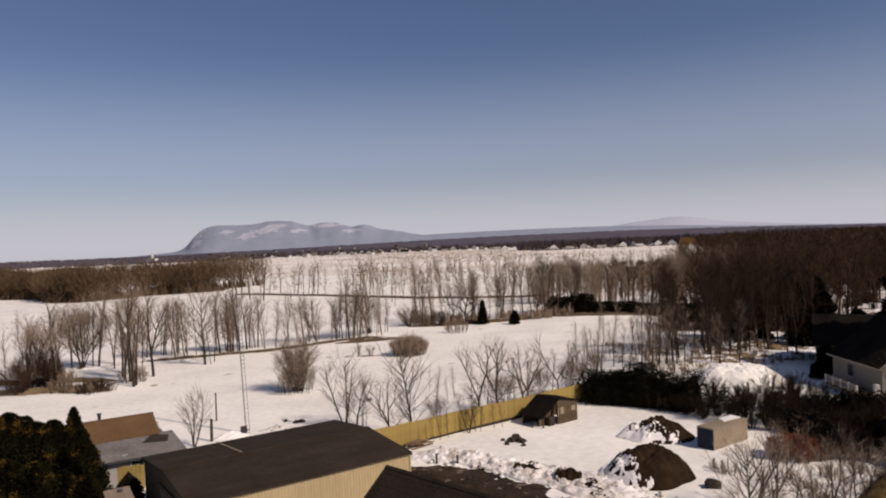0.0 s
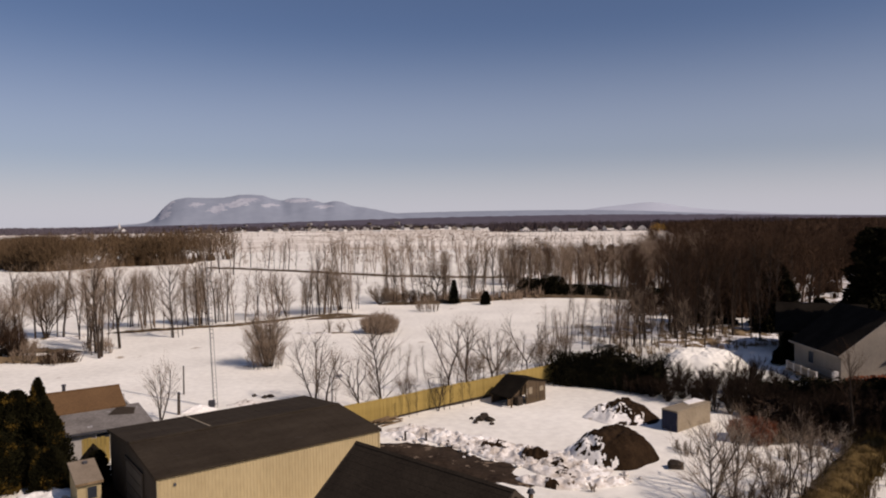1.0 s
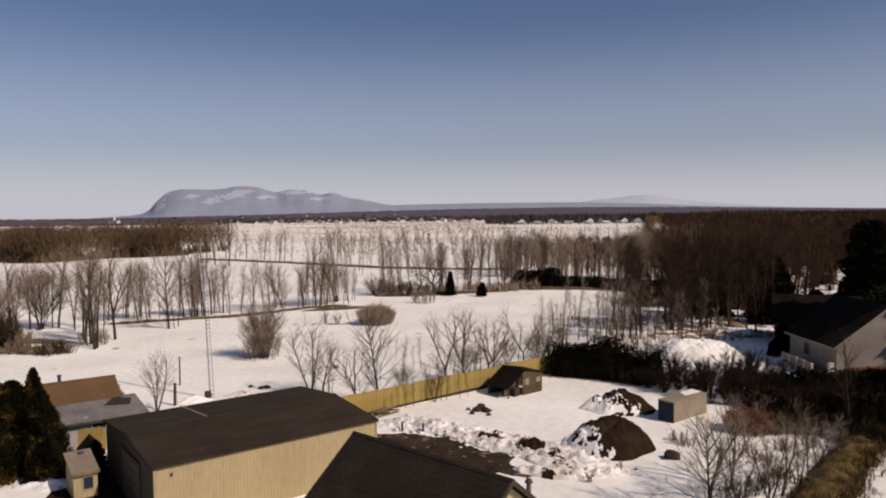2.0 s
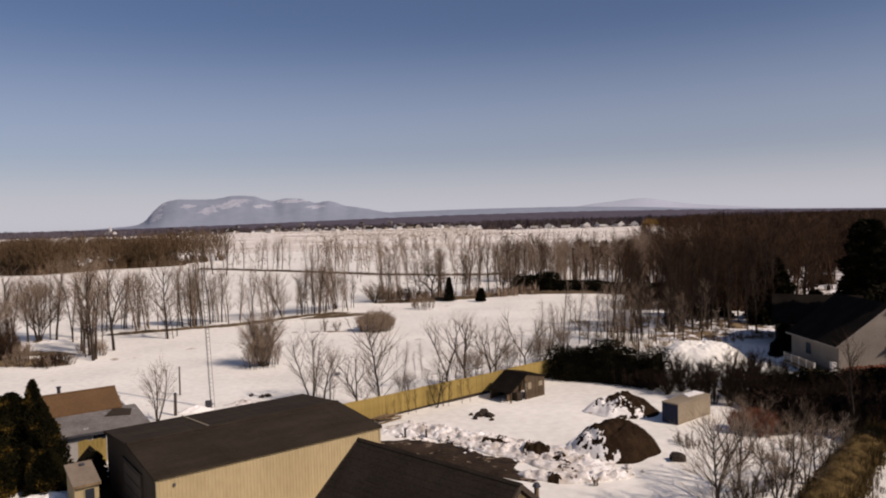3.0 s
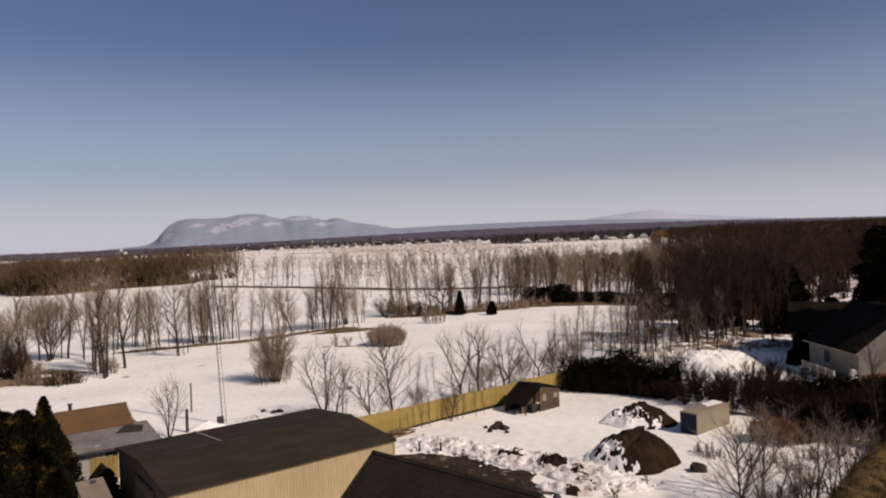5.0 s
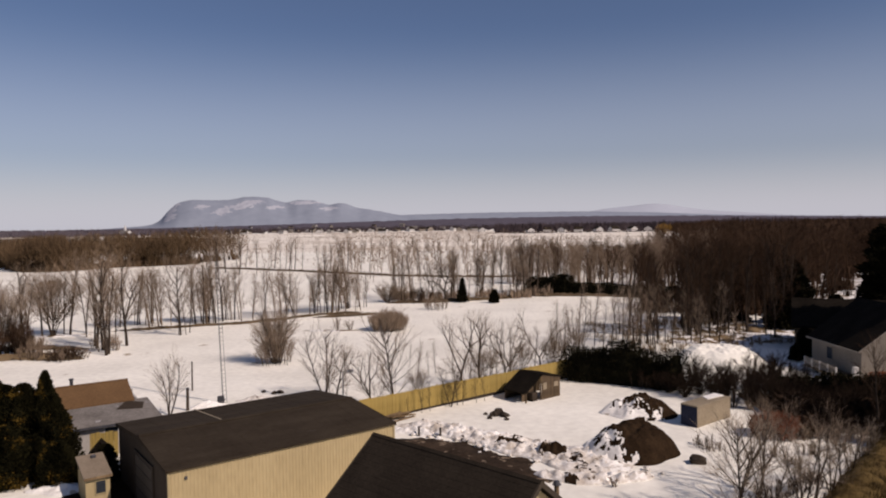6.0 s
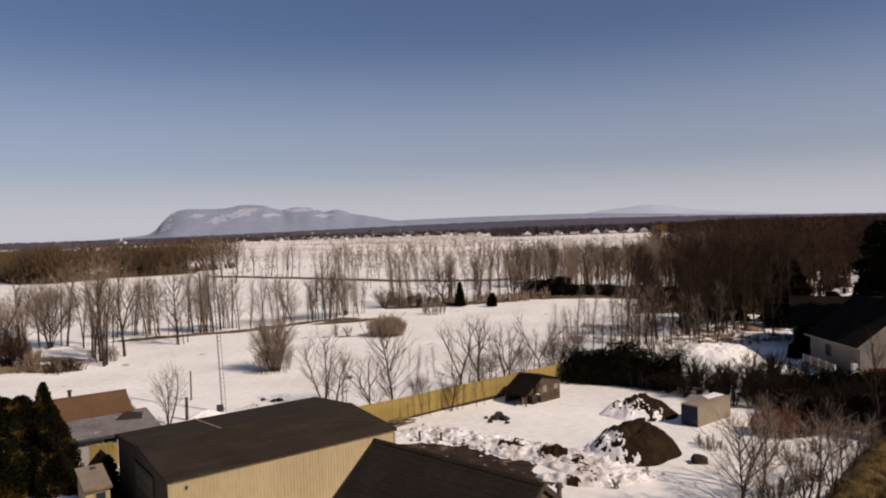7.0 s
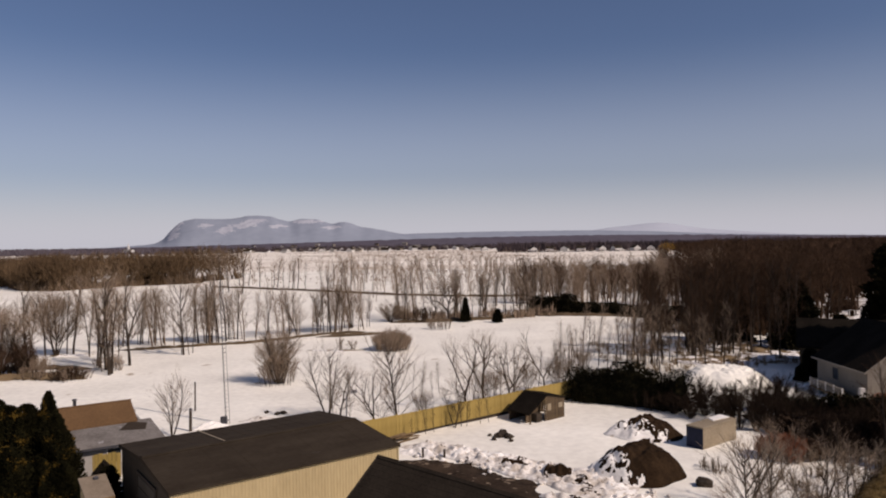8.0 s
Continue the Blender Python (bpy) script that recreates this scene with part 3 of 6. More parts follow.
            q = limb(p, e, size * (1 if style != "o" else 1.1 - 0.5 * s / 6), (0.07 if style in ("o", "v") else 0.045) if style not in ("far", "tiny") else 0.09, 4 if style not in ("far", "tiny") else 3, 3, 0.18, 0.12 if style != "o" else 0.05)
            furnish(q, sub, twig, 1.3, 0.016 if style in ("r", "w") else 0.0125 if style not in ("far", "tiny") else 0.05 if style == "far" else 0.07)
    return join(*wood), join(*twigs)


TREE_NAME = {"a": "upright bare grey tree", "s": "slender bare sapling", "b": "broad bare tree with rounded crown",
             "o": "spreading bare tree with rounded crown", "v": "forked bare tree with leaning stems", "c": "many-stemmed bare tree clump", "f": "crooked bare tree with forking limbs", "r": "round-crowned bare tree with fine twigs", "w": "wide bare tree with several stems"}
FORMS = {}
for style, count in (("a", 4), ("s", 4), ("b", 2), ("o", 2), ("v", 3), ("f", 3), ("c", 2), ("far", 4), ("tiny", 4), ("r", 3), ("w", 3)):
    FORMS[style] = [branching(100 + 17 * i + ord(style[0]), style) for i in range(count)]
STOCK = {}


def bare_tree(style, x, y, height, rnd, twig=TWIG, group="bare trees along the creek", extra=""):
    """A bare tree of this form standing at x, y; alike trees share their meshes."""
    i = rnd.randrange(len(FORMS[style]))
    key = (style, i, twig.name)
    m = Matrix.Translation((x, y, ground_z(x, y))) @ Matrix.Rotation(rnd.random() * 6.28, 4, "Z") @ Matrix.Diagonal((height / 10 * rnd.uniform(0.85, 1.1), height / 10 * rnd.uniform(0.85, 1.1), height / 10, 1))
    e = thing("bare_tree", (TREE_NAME[style] + " " + extra).strip(), "tree", m, group)
    if key not in STOCK:
        a = part("trunk", FORMS[style][i][0], BARK, e)
        b = part("crown", FORMS[style][i][1], twig, e)
        STOCK[key] = (a.data, b.data)
    else:
        share("trunk", STOCK[key][0], e, Matrix.Identity(4))
        share("crown", STOCK[key][1], e, Matrix.Identity(4))
    return e


def woodland(name, places, material, label, seed, style="far"):
    """Far woods, nobody could count them: many bare trees in one mesh."""
    rnd = random.Random(seed)
    base = []
    for w, t in FORMS[style]:
        v, f = join(w, t)
        tri = [q for q in f if len(q) == 3] + [p for q in f if len(q) == 4 for p in ((q[0], q[1], q[2]), (q[0], q[2], q[3]))]
        base.append((np.array(v), np.array(tri)))
    vs, fs, k = [], [], 0
    for x, y, h in places:
        v, f = base[rnd.randrange(len(base))]
        a, s = rnd.random() * 6.28, h / 10
        g = rnd.uniform(0.9, 1.35)
        c, d = math.cos(a) * s * g, math.sin(a) * s * g
        vs.append(np.stack([x + v[:, 0] * c - v[:, 1] * d, y + v[:, 0] * d + v[:, 1] * c, v[:, 2] * s - 0.1], 1))
        fs.append(f + k)
        k += len(v)
    V, T = np.concatenate(vs), np.concatenate(fs)
    me = bpy.data.meshes.new(name)
    me.vertices.add(len(V))
    me.vertices.foreach_set("co", V.ravel())
    me.loops.add(len(T) * 3)
    me.loops.foreach_set("vertex_index", T.ravel().astype(np.int32))
    me.polygons.add(len(T))
    me.polygons.foreach_set("loop_start", np.arange(0, len(T) * 3, 3, dtype=np.int32))
    me.update(calc_edges=True)
    me.materials.append(material)
    return tagged(new(name, me), label, "woods", kind="stuff")


def bristles(name, places, material, label, seed, count=9, wide=0.16, category="woods"):
    """Very remote scrub and tree tops: small ragged fans of broad spikes in one mesh."""
    rnd = random.Random(seed)
    bits = []
    for x, y, h in places:
        for k in range(count):
            a, r = rnd.random() * 6.28, h * rnd.uniform(0.0, 0.35)
            px, py = x + math.cos(a) * r, y + math.sin(a) * r
            top = h * rnd.uniform(0.6, 1.05) * (1 - 0.35 * r / (0.35 * h + 1e-6))
            bits.append(blade((px, py, -0.3), (px + rnd.uniform(-0.12, 0.12) * h, py + rnd.uniform(-0.1, 0.1) * h, top), h * wide * rnd.uniform(0.5, 1.2)))
            bits.append(blade((px, py, top * 0.3), (px + rnd.uniform(-0.3, 0.3) * h, py, top * rnd.uniform(0.7, 0.95)), h * wide * 0.7))
    return tagged(part(name, join(*bits), material), label, category, kind="stuff")


CREEK_ROW = [("v", -58.8, 93.5, 10.8), ("a", -58.2, 96.5, 11.0), ("b", -61.7, 109.8, 12.6), ("a", -49.4, 98.8, 12.7), ("a", -45.4, 93.3, 13.1), ("s", -55.9, 108.7, 11.6), ("f", -54.4, 118.4, 10.9), ("s", -53.3, 120.7, 9.5), ("s", -51.1, 122.2, 9.7), ("s", -49.7, 121.9, 9.2), ("r", -41.5, 109.2, 10.8), ("a", -43.7, 121.9, 10.3), ("a", -42.2, 121.6, 10.7), ("s", -41.3, 122.1, 10.2), ("a", -40.4, 122.6, 11.3), ("s", -39.5, 125.7, 8.0), ("a", -38.2, 126.2, 9.0), ("s", -35.9, 129.3, 8.6), ("s", -34.0, 131.9, 9.2), ("f", -29.0, 133.1, 9.3), ("a", -30.0, 131.7, 8.1), ("s", -25.2, 133.8, 8.9), ("s", -24.2, 134.4, 8.3), ("a", -23.0, 134.9, 10.9)]
STREAM_ROW = [("a", -22.3, 135.6, 9.5), ("s", -21.5, 137.9, 8.4), ("f", -20.1, 141.1, 10.6), ("s", -18.2, 142.5, 8.2), ("s", -17.0, 143.1, 7.9), ("a", -9.9, 152.3, 11.6), ("s", -7.1, 148.4, 7.2), ("f", -3.0, 154.8, 11.5), ("o", -0.4, 155.2, 12.5), ("a", 1.5, 156.9, 12.6), ("f", 7.7, 161.1, 12.9), ("a", 10.1, 161.6, 13.2), ("a", 12.6, 162.1, 13.7), ("o", 16.1, 163.6, 11.0), ("s", 6.4, 160.3, 11.7), ("s", 14.6, 162.8, 12.1), ("a", 18.0, 164.3, 13.2), ("a", 21.2, 163.3, 12.9)]
FIELD_ROW = [("a", -71.5, 243.2, 13.4), ("a", -75.8, 282.0, 11.4), ("s", -79.9, 280.6, 11.2), ("s", -66.8, 268.5, 10.2), ("a", -56.2, 260.9, 12.1), ("a", -57.6, 258.6, 11.0), ("s", -45.9, 253.6, 9.5), ("a", -39.0, 253.4, 10.4), ("a", -35.3, 251.8, 11.2), ("a", -37.1, 252.5, 10.0), ("s", -30.3, 249.6, 10.2), ("s", -27.3, 248.3, 12.0), ("a", -84.1, 258.7, 14.1), ("a", -88.6, 266.2, 13.0), ("a", -78.6, 251.1, 13.0), ("s", -42.7, 246.8, 9.2), ("s", -12.2, 228.9, 9.5), ("a", -8.4, 222.6, 10.3)]
FENCE_ROW = [("r", -5.0, 63.8, 7.2), ("f", -6.6, 62.9, 6.0), ("w", -12.1, 68.5, 6.2), ("f", -11.0, 69.0, 5.4), ("s", -10.3, 68.3, 4.3), ("f", 1.3, 69.2, 8.7), ("s", 2.0, 69.6, 4.9), ("f", 3.2, 70.7, 8.2), ("v", 4.1, 72.0, 4.6), ("f", 5.9, 73.5, 6.6), ("f", 6.8, 73.9, 7.4), ("v", 8.2, 76.1, 4.2), ("f", 10.4, 77.9, 7.6), ("v", 11.4, 78.7, 4.4), ("v", 12.4, 79.6, 4.6), ("f", 13.8, 82.1, 5.2), ("s", 4.9, 72.2, 4.6), ("s", 9.4, 77.0, 5.0), ("v", -2.8, 66.3, 3.4), ("w", -25.2, 63.1, 4.7), ("s", 6.4, 74.6, 4.4), ("v", 15.6, 83.4, 5.0)]
rnd = random.Random(21)
for style, x, y, h in CREEK_ROW:
    bare_tree(style, x, y, h, rnd, TWIG, "bare trees along the creek", "on the creek bank")
for style, x, y, h in STREAM_ROW:
    bare_tree(style, x, y, h * 0.88, rnd, TWIG, "bare trees along the stream", "by the stream")
for style, x, y, h in FIELD_ROW:
    bare_tree(style, x, y, h, rnd, TWIG, "bare trees in the far field", "in the far snowy field")
for style, x, y, h in FENCE_ROW:
    bare_tree(style, x, y, h * 1.07, rnd, TWIG, "bare trees behind the yellow fence", "behind the yellow fence")
# younger stems between them
for style, cx, cy, h in CREEK_ROW + STREAM_ROW[:5]:
    for k in range(rnd.choice((0, 1, 2, 3, 3))):
        bare_tree(rnd.choice("ssa"), cx + rnd.gauss(0, 1.0), cy + rnd.uniform(-0.5, 3.0), h * rnd.uniform(0.6, 1.0), rnd, TWIG, "bare trees along the creek", "on the creek bank")
for x, y, h in ((-62, 96, 9), (-64, 99, 9.5), (-66, 102, 9.5), (-63, 93, 8), (-47.7, 97, 11.5), (-50.6, 100.5, 11), (-48.6, 99.5, 10.5), (-46.4, 95.5, 9)):
    bare_tree(rnd.choice("ass"), x, y, h, rnd, TWIG, "bare trees along the creek", "in a dense clump")
for k in range(30):
    x = rnd.uniform(-14, 26)
    bare_tree(rnd.choice("ssa"), x, 157 + 0.3 * x + rnd.uniform(-3, 12), rnd.uniform(7, 10.5), rnd, TWIG, "bare trees along the stream", "by the stream")
for k in range(16):
    x = rnd.uniform(-92, 0)
    bare_tree(rnd.choice("sa"), x, 222 - 0.68 * x + rnd.uniform(-4, 12), rnd.uniform(7, 12), rnd, TWIG, "bare trees in the far field", "in the far snowy field")
sprig = random.Random(210)
for k in range(22):
    x = sprig.uniform(-13, 17)
    bare_tree("s", x, 67 + 0.8 * x + sprig.uniform(0, 20), sprig.uniform(2.0, 4.2), sprig, TWIG_PALE, "bare trees behind the yellow fence", "behind the yellow fence")
# thin saplings in the snow behind the dark hedge
for k in range(40):
    x = rnd.uniform(15, 36)
    bare_tree("s", x, 88 + rnd.uniform(-2, 16) + 0.15 * (x - 17), rnd.uniform(4.5, 8.5), rnd, TWIG, "saplings behind the hedge", "in the snow behind the hedge")
for k in range(34):
    x = rnd.uniform(26, 46)
    bare_tree(rnd.choice("ssa"), x, 93 + rnd.uniform(0, 18) + 0.2 * (x - 26), rnd.uniform(7, 12), rnd, TWIG_DARK, "thin stems before the wood", "at the edge of the wood")
# stream-side thicket towards the wood
places = []
for k in range(66):
    x = rnd.uniform(2, 66)
    places.append((x, 166 + rnd.uniform(0, 38) - 0.2 * x, rnd.uniform(8, 11) + max(0.0, 0.16 * (x - 44))))
dense = [(u * y, y, rnd.uniform(7, 9.8) + 40 * max(0.0, u - 0.26)) for u, y in ((rnd.uniform(0.1, 0.34), rnd.uniform(170, 235)) for k in range(64))]
dense += [(u * y, y, rnd.uniform(8, 10.8)) for u, y in ((rnd.uniform(0.19, 0.34), rnd.uniform(166, 225)) for k in range(46))]
dense += [(u * y, y, rnd.uniform(9, 11.4)) for u, y in ((rnd.uniform(0.09, 0.225), rnd.uniform(168, 205)) for k in range(34))]
woodland("thicket", dense[::2], TWIG, "bare trees growing behind the clipped hedge", 55, "a")
woodland("thicket", dense[1::2], TWIG_DARK, "dark bare trees between hedge and wood", 61, "a")
woodland("thicket", places[1::2], TWIG, "slender bare trees beside the stream", 35, "a")
woodland("thicket", [p for p in places[::2] if p[0] > 0.2 * p[1]], TWIG_DARK, "dense dark thicket of bare trees beside the stream", 36, "a")
places = [(x, 176 + rnd.uniform(0, 70) + 0.2 * abs(x), rnd.uniform(7, 12)) for x in (rnd.uniform(-34, 30) for k in range(28))]
woodland("thicket", places, TWIG, "open growth of slender bare trees beyond the stream", 38, "s")
places = [(x, 90 + rnd.uniform(-2, 24) + 0.25 * (x - 22), rnd.uniform(0.5, 2.0)) for x in (rnd.uniform(21, 47) for k in range(330))]
bristles("dry_brush", places, GRASS_PALE, "tawny dead weeds among the saplings", 39, 9, 0.035, "brush")
places = [(x, 154 + 0.3 * abs(x) + rnd.uniform(-2, 7), rnd.uniform(1.2, 3.4)) for x in (rnd.uniform(-12, 24) for k in range(130))]
bristles("undergrowth", places, TWIG, "dark brushy undergrowth along the stream", 47, 8, 0.05, "undergrowth")
CREEK_X, CREEK_Y = [-54, -46, -36, -29, -24, -16], [114, 117, 121, 126, 132, 136]
places = [(x, float(np.interp(x, CREEK_X, CREEK_Y)) + rnd.uniform(0.5, 7), rnd.uniform(6.5, 10)) for x in (rnd.uniform(-53, -17) for k in range(38))]
woodland("saplings", places, TWIG, "thin bare saplings crowding the creek bank", 49, "s")
# front of the wood
for k in range(42):
    x = rnd.uniform(31, 60)
    bare_tree(rnd.choice("aass"), x, 99 + 0.3 * (x - 31) + rnd.uniform(0, 9), rnd.uniform(10.5, 14), rnd, TWIG_DARK, "trees at the edge of the wood", "at the edge of the wood")
places = []
for k in range(70):
    x = rnd.uniform(38, 84)
    y = 110 + 0.3 * (x - 31) + rnd.uniform(0, 26)
    if 0.33 * y < x < 0.52 * y:
        places.append((x, y, rnd.uniform(10.5, 14.5)))
woodland("woods", places, TWIG_DARK, "tall bare trees of the brown wood", 37, "a")

sheet("woodland_floor", 46, 300, lambda x: 118 + 0.45 * (x - 46) + 4 * noise.noise((x / 9, 0, 1)), lambda x: 470 + 10 * noise.noise((x / 20, 5, 1)), 90, 60, 0.14, GRASS_SNOW, "brown leaf litter under the wood", "woodland floor", 0.17)
sheet("woodland_floor", -3000, 3000, lambda x: 1700 + 120 * noise.noise((x / 160, 0, 1)) + 40 * noise.noise((x / 50, 3, 1)) - (560 if x > 320 else 0), lambda x: 3900, 160, 30, 0.5, HAZE_WOOD, "floor of the distant woods, hazy in colour", "woodland floor")
places = [(x, y, rnd.uniform(11.5, 15)) for x, y in ((rnd.uniform(38, 330), rnd.uniform(118, 430)) for k in range(2200)) if x > 0.335 * y + 4 and x < 25 + 0.72 * y and y > 108 + 0.5 * (x - 38) and (x < 0.54 * y or y > 178)][:330]
woodland("woods", places, TWIG_DARK, "dense dark brown leafless wood", 31)
places = [(x, y, rnd.uniform(1.5, 5.0)) for x, y in ((rnd.uniform(36, 330), rnd.uniform(112, 430)) for k in range(4200)) if x > 36 + 0.16 * (y - 110) and x < 25 + 0.72 * y and y > 112 + 0.5 * (x - 38) and (x < 0.54 * y or y > 178)][:1500]
bristles("undergrowth", places, TWIG_DARK, "tangled dark undergrowth of the wood", 33, 10, 0.09, "undergrowth")
places = [(u * y, y, rnd.uniform(11, 15)) for u, y in ((rnd.uniform(0.5, 0.7), rnd.uniform(205, 330)) for k in range(90))]
woodland("woods", places, TWIG_DARK, "dark leafless trees behind the snow heaps", 53)
places = [(u * y, y, rnd.uniform(2, 5)) for u, y in ((rnd.uniform(0.5, 0.7), rnd.uniform(205, 330)) for k in range(420))]
bristles("undergrowth", places, TWIG_DARK, "dark undergrowth behind the snow heaps", 54, 10, 0.09, "undergrowth")
LEFT_EDGE = [(-300, 330), (-190, 303), (-167, 275), (-150, 270), (-143, 287), (-137, 301), (-117, 306), (-105, 325)]
edge = lambda x: float(np.interp(x, [p[0] for p in LEFT_EDGE], [p[1] for p in LEFT_EDGE])) + 4 * noise.noise((x / 9, 1, 1))
sheet("woodland_floor", -282, -112, lambda x: edge(x) + 3, lambda x: edge(x) + 44, 70, 20, 0.12, GRASS, "brown leaf litter under the tawny wood", "woodland floor")


def crowns(name, places, material, label, seed, count=190):
    """Far leafless trees with rounded crowns of fine rising twigs, all in one mesh."""
    rnd = random.Random(seed)
    bits = []
    for x, y, h in places:
        wide, tall = h * rnd.uniform(0.28, 0.42), h * rnd.uniform(0.36, 0.44)
        for k in range(3):
            a = rnd.random() * 6.28
            bits.append(blade((x, y, -0.3), (x + math.cos(a) * wide * 0.5, y + math.sin(a) * wide * 0.5, h * 0.75), 0.017 * h))
        for k in range(count):
            a, u, r = rnd.random() * 6.28, rnd.uniform(-1, 1), rnd.random() ** 0.4
            q = math.sqrt(1 - u * u) * r
            p = Vector((math.cos(a) * q * wide, math.sin(a) * q * wide, h * 0.55 + u * r * tall))
            d = (p - Vector((0, 0, h * 0.1))).normalized() + Vector((rnd.uniform(-0.5, 0.5), rnd.uniform(-0.5, 0.5), rnd.uniform(0, 0.5)))
            p += Vector((x, y, 0))
            bits.append(blade(p, p + d.normalized() * h * rnd.uniform(0.09, 0.2), h * rnd.uniform(0.006, 0.012)))
    return tagged(part(name, join(*bits), material), label, "woods", kind="stuff")


spots = [(x, edge(x) + 40 * rnd.random() ** 1.3) for x in (rnd.uniform(-280, -104) for k in range(620))]
spots = [(x, y) for x, y in spots if -0.74 * y < x and rnd.random() < float(np.interp(x, [-128, -106], [1.0, 0.25]))]
grown = lambda x, y: float(np.interp(x, [-280, -160, -140, -104], [13.2, 13.0, 14.2, 15.0])) + 3.6 * noise.noise((x / 20, y / 20, 2.0)) + rnd.uniform(-0.8, 0.6)
crowns("woods", [(x, y, grown(x, y)) for x, y in spots[:430]], TWIG_BROWN, "dense tawny brown leafless wood beyond the snow", 32)
places = [(x, y, rnd.uniform(3.5, 6.5)) for x, y in spots]
places += [(x, edge(x) + rnd.uniform(0, 5), rnd.uniform(2.5, 4.5)) for x in (rnd.uniform(-280, -112) for k in range(300))]
bristles("undergrowth", places, TWIG_BROWN, "tangled brown undergrowth of the tawny wood", 34, 10, 0.07, "undergrowth")

places = [(x * y, y, rnd.uniform(7, 11)) for x, y in ((rnd.uniform(0.295, 0.35), rnd.uniform(225, 620)) for k in range(50))]
woodland("woods", places, TWIG_DARK, "open growth of dark bare trees before the wood", 48)
# heart of the wood and the brush at its foot
places = [(u * y, y, rnd.uniform(10.5, 14)) for u, y in ((rnd.uniform(0.37, 0.5), rnd.uniform(126, 215)) for k in range(64))]
woodland("woods", places, TWIG_DARK, "close dark stems in the heart of the wood", 58, "a")
places = [(u * y, y, rnd.uniform(10, 13)) for u, y in ((rnd.uniform(0.53, 0.575), rnd.uniform(150, 205)) for k in range(14))]
woodland("woods", places, TWIG_DARK, "dark bare trees thinning out past the wood", 62, "a")
places = [(u * y, y, rnd.uniform(2, 5.5)) for u, y in ((rnd.uniform(0.35, 0.5), rnd.uniform(124, 215)) for k in range(420))]
places += [(u * y, y, rnd.uniform(1.5, 3.5)) for u, y in ((rnd.uniform(0.53, 0.572), rnd.uniform(150, 200)) for k in range(70))]
places += [(u * y, y, rnd.uniform(1.2, 2.8)) for u, y in ((rnd.uniform(0.275, 0.38), rnd.uniform(126, 152)) for k in range(170))]
bristles("undergrowth", places, TWIG_DARK, "dark brush crowding the foot of the wood", 59, 10, 0.07, "undergrowth")

sheet("field", -1150, 320, lambda x: 430 + 60 * noise.noise((x / 70, 0, 4)), lambda x: 1420 + 40 * noise.noise((x / 90, 2, 4)), 120, 60, 0.4, STUBBLE, "far snowy fields with tan stubble showing through", "field", -0.05)
# scrub and hedgerows over the far field, and the belts of woods before the horizon
places = [(x * y, y, rnd.uniform(3, 8.5)) for x, y in ((rnd.uniform(-0.4, 0.24), 290 + 900 * rnd.random() ** 1.3) for k in range(270))]
woodland("scrub", [(u * y, y, h) for u, y, h in ((rnd.uniform(-0.16, 0.3), rnd.uniform(255, 520), rnd.uniform(5.5, 9.0)) for k in range(120))], TWIG_BROWN, "brown leafless trees scattered over the snowy fields", 63, "tiny")
woodland("scrub", places, TWIG, "scattered leafless small trees over the far snow", 41, "tiny")
places = []
for k in range(15):
    y0, slope, x0 = 330 + 62 * k + rnd.uniform(-15, 15), rnd.uniform(-0.08, 0.06), rnd.uniform(-0.36, 0.0)
    for j in range(int(230 + 28 * k)):
        x = (x0 + rnd.random() * 0.28) * y0
        places.append((x, y0 + slope * x + rnd.gauss(0, 20), rnd.uniform(0.4, 1.2) + (0.7 if y0 > 600 else 0)))
bristles("dry_brush", places, TWIG, "long low rows of dry brush across the far fields", 42, 6, 0.14, "brush")
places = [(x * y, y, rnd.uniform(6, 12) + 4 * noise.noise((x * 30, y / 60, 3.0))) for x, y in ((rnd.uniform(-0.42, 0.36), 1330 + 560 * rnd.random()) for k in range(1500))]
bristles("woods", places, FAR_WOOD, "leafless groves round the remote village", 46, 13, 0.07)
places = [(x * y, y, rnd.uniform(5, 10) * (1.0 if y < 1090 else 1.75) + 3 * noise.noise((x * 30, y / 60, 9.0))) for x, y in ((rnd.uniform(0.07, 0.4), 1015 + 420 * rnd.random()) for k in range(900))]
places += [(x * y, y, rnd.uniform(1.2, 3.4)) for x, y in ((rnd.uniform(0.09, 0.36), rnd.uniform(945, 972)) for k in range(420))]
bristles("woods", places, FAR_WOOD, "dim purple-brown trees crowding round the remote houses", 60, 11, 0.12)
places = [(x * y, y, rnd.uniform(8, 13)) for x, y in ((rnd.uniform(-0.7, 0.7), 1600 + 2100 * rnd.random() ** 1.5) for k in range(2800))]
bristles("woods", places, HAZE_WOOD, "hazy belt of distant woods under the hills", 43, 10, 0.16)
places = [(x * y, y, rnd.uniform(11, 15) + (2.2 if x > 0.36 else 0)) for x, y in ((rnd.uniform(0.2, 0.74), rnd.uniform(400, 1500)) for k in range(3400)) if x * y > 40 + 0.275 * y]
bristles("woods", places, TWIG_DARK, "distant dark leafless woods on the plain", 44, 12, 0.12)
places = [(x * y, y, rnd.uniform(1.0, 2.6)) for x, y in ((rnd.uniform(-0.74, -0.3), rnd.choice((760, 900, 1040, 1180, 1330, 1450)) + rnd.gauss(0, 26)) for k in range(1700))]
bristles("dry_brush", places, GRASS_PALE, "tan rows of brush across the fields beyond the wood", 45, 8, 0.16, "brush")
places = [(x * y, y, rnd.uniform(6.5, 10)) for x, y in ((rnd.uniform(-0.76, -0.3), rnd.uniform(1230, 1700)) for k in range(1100))]
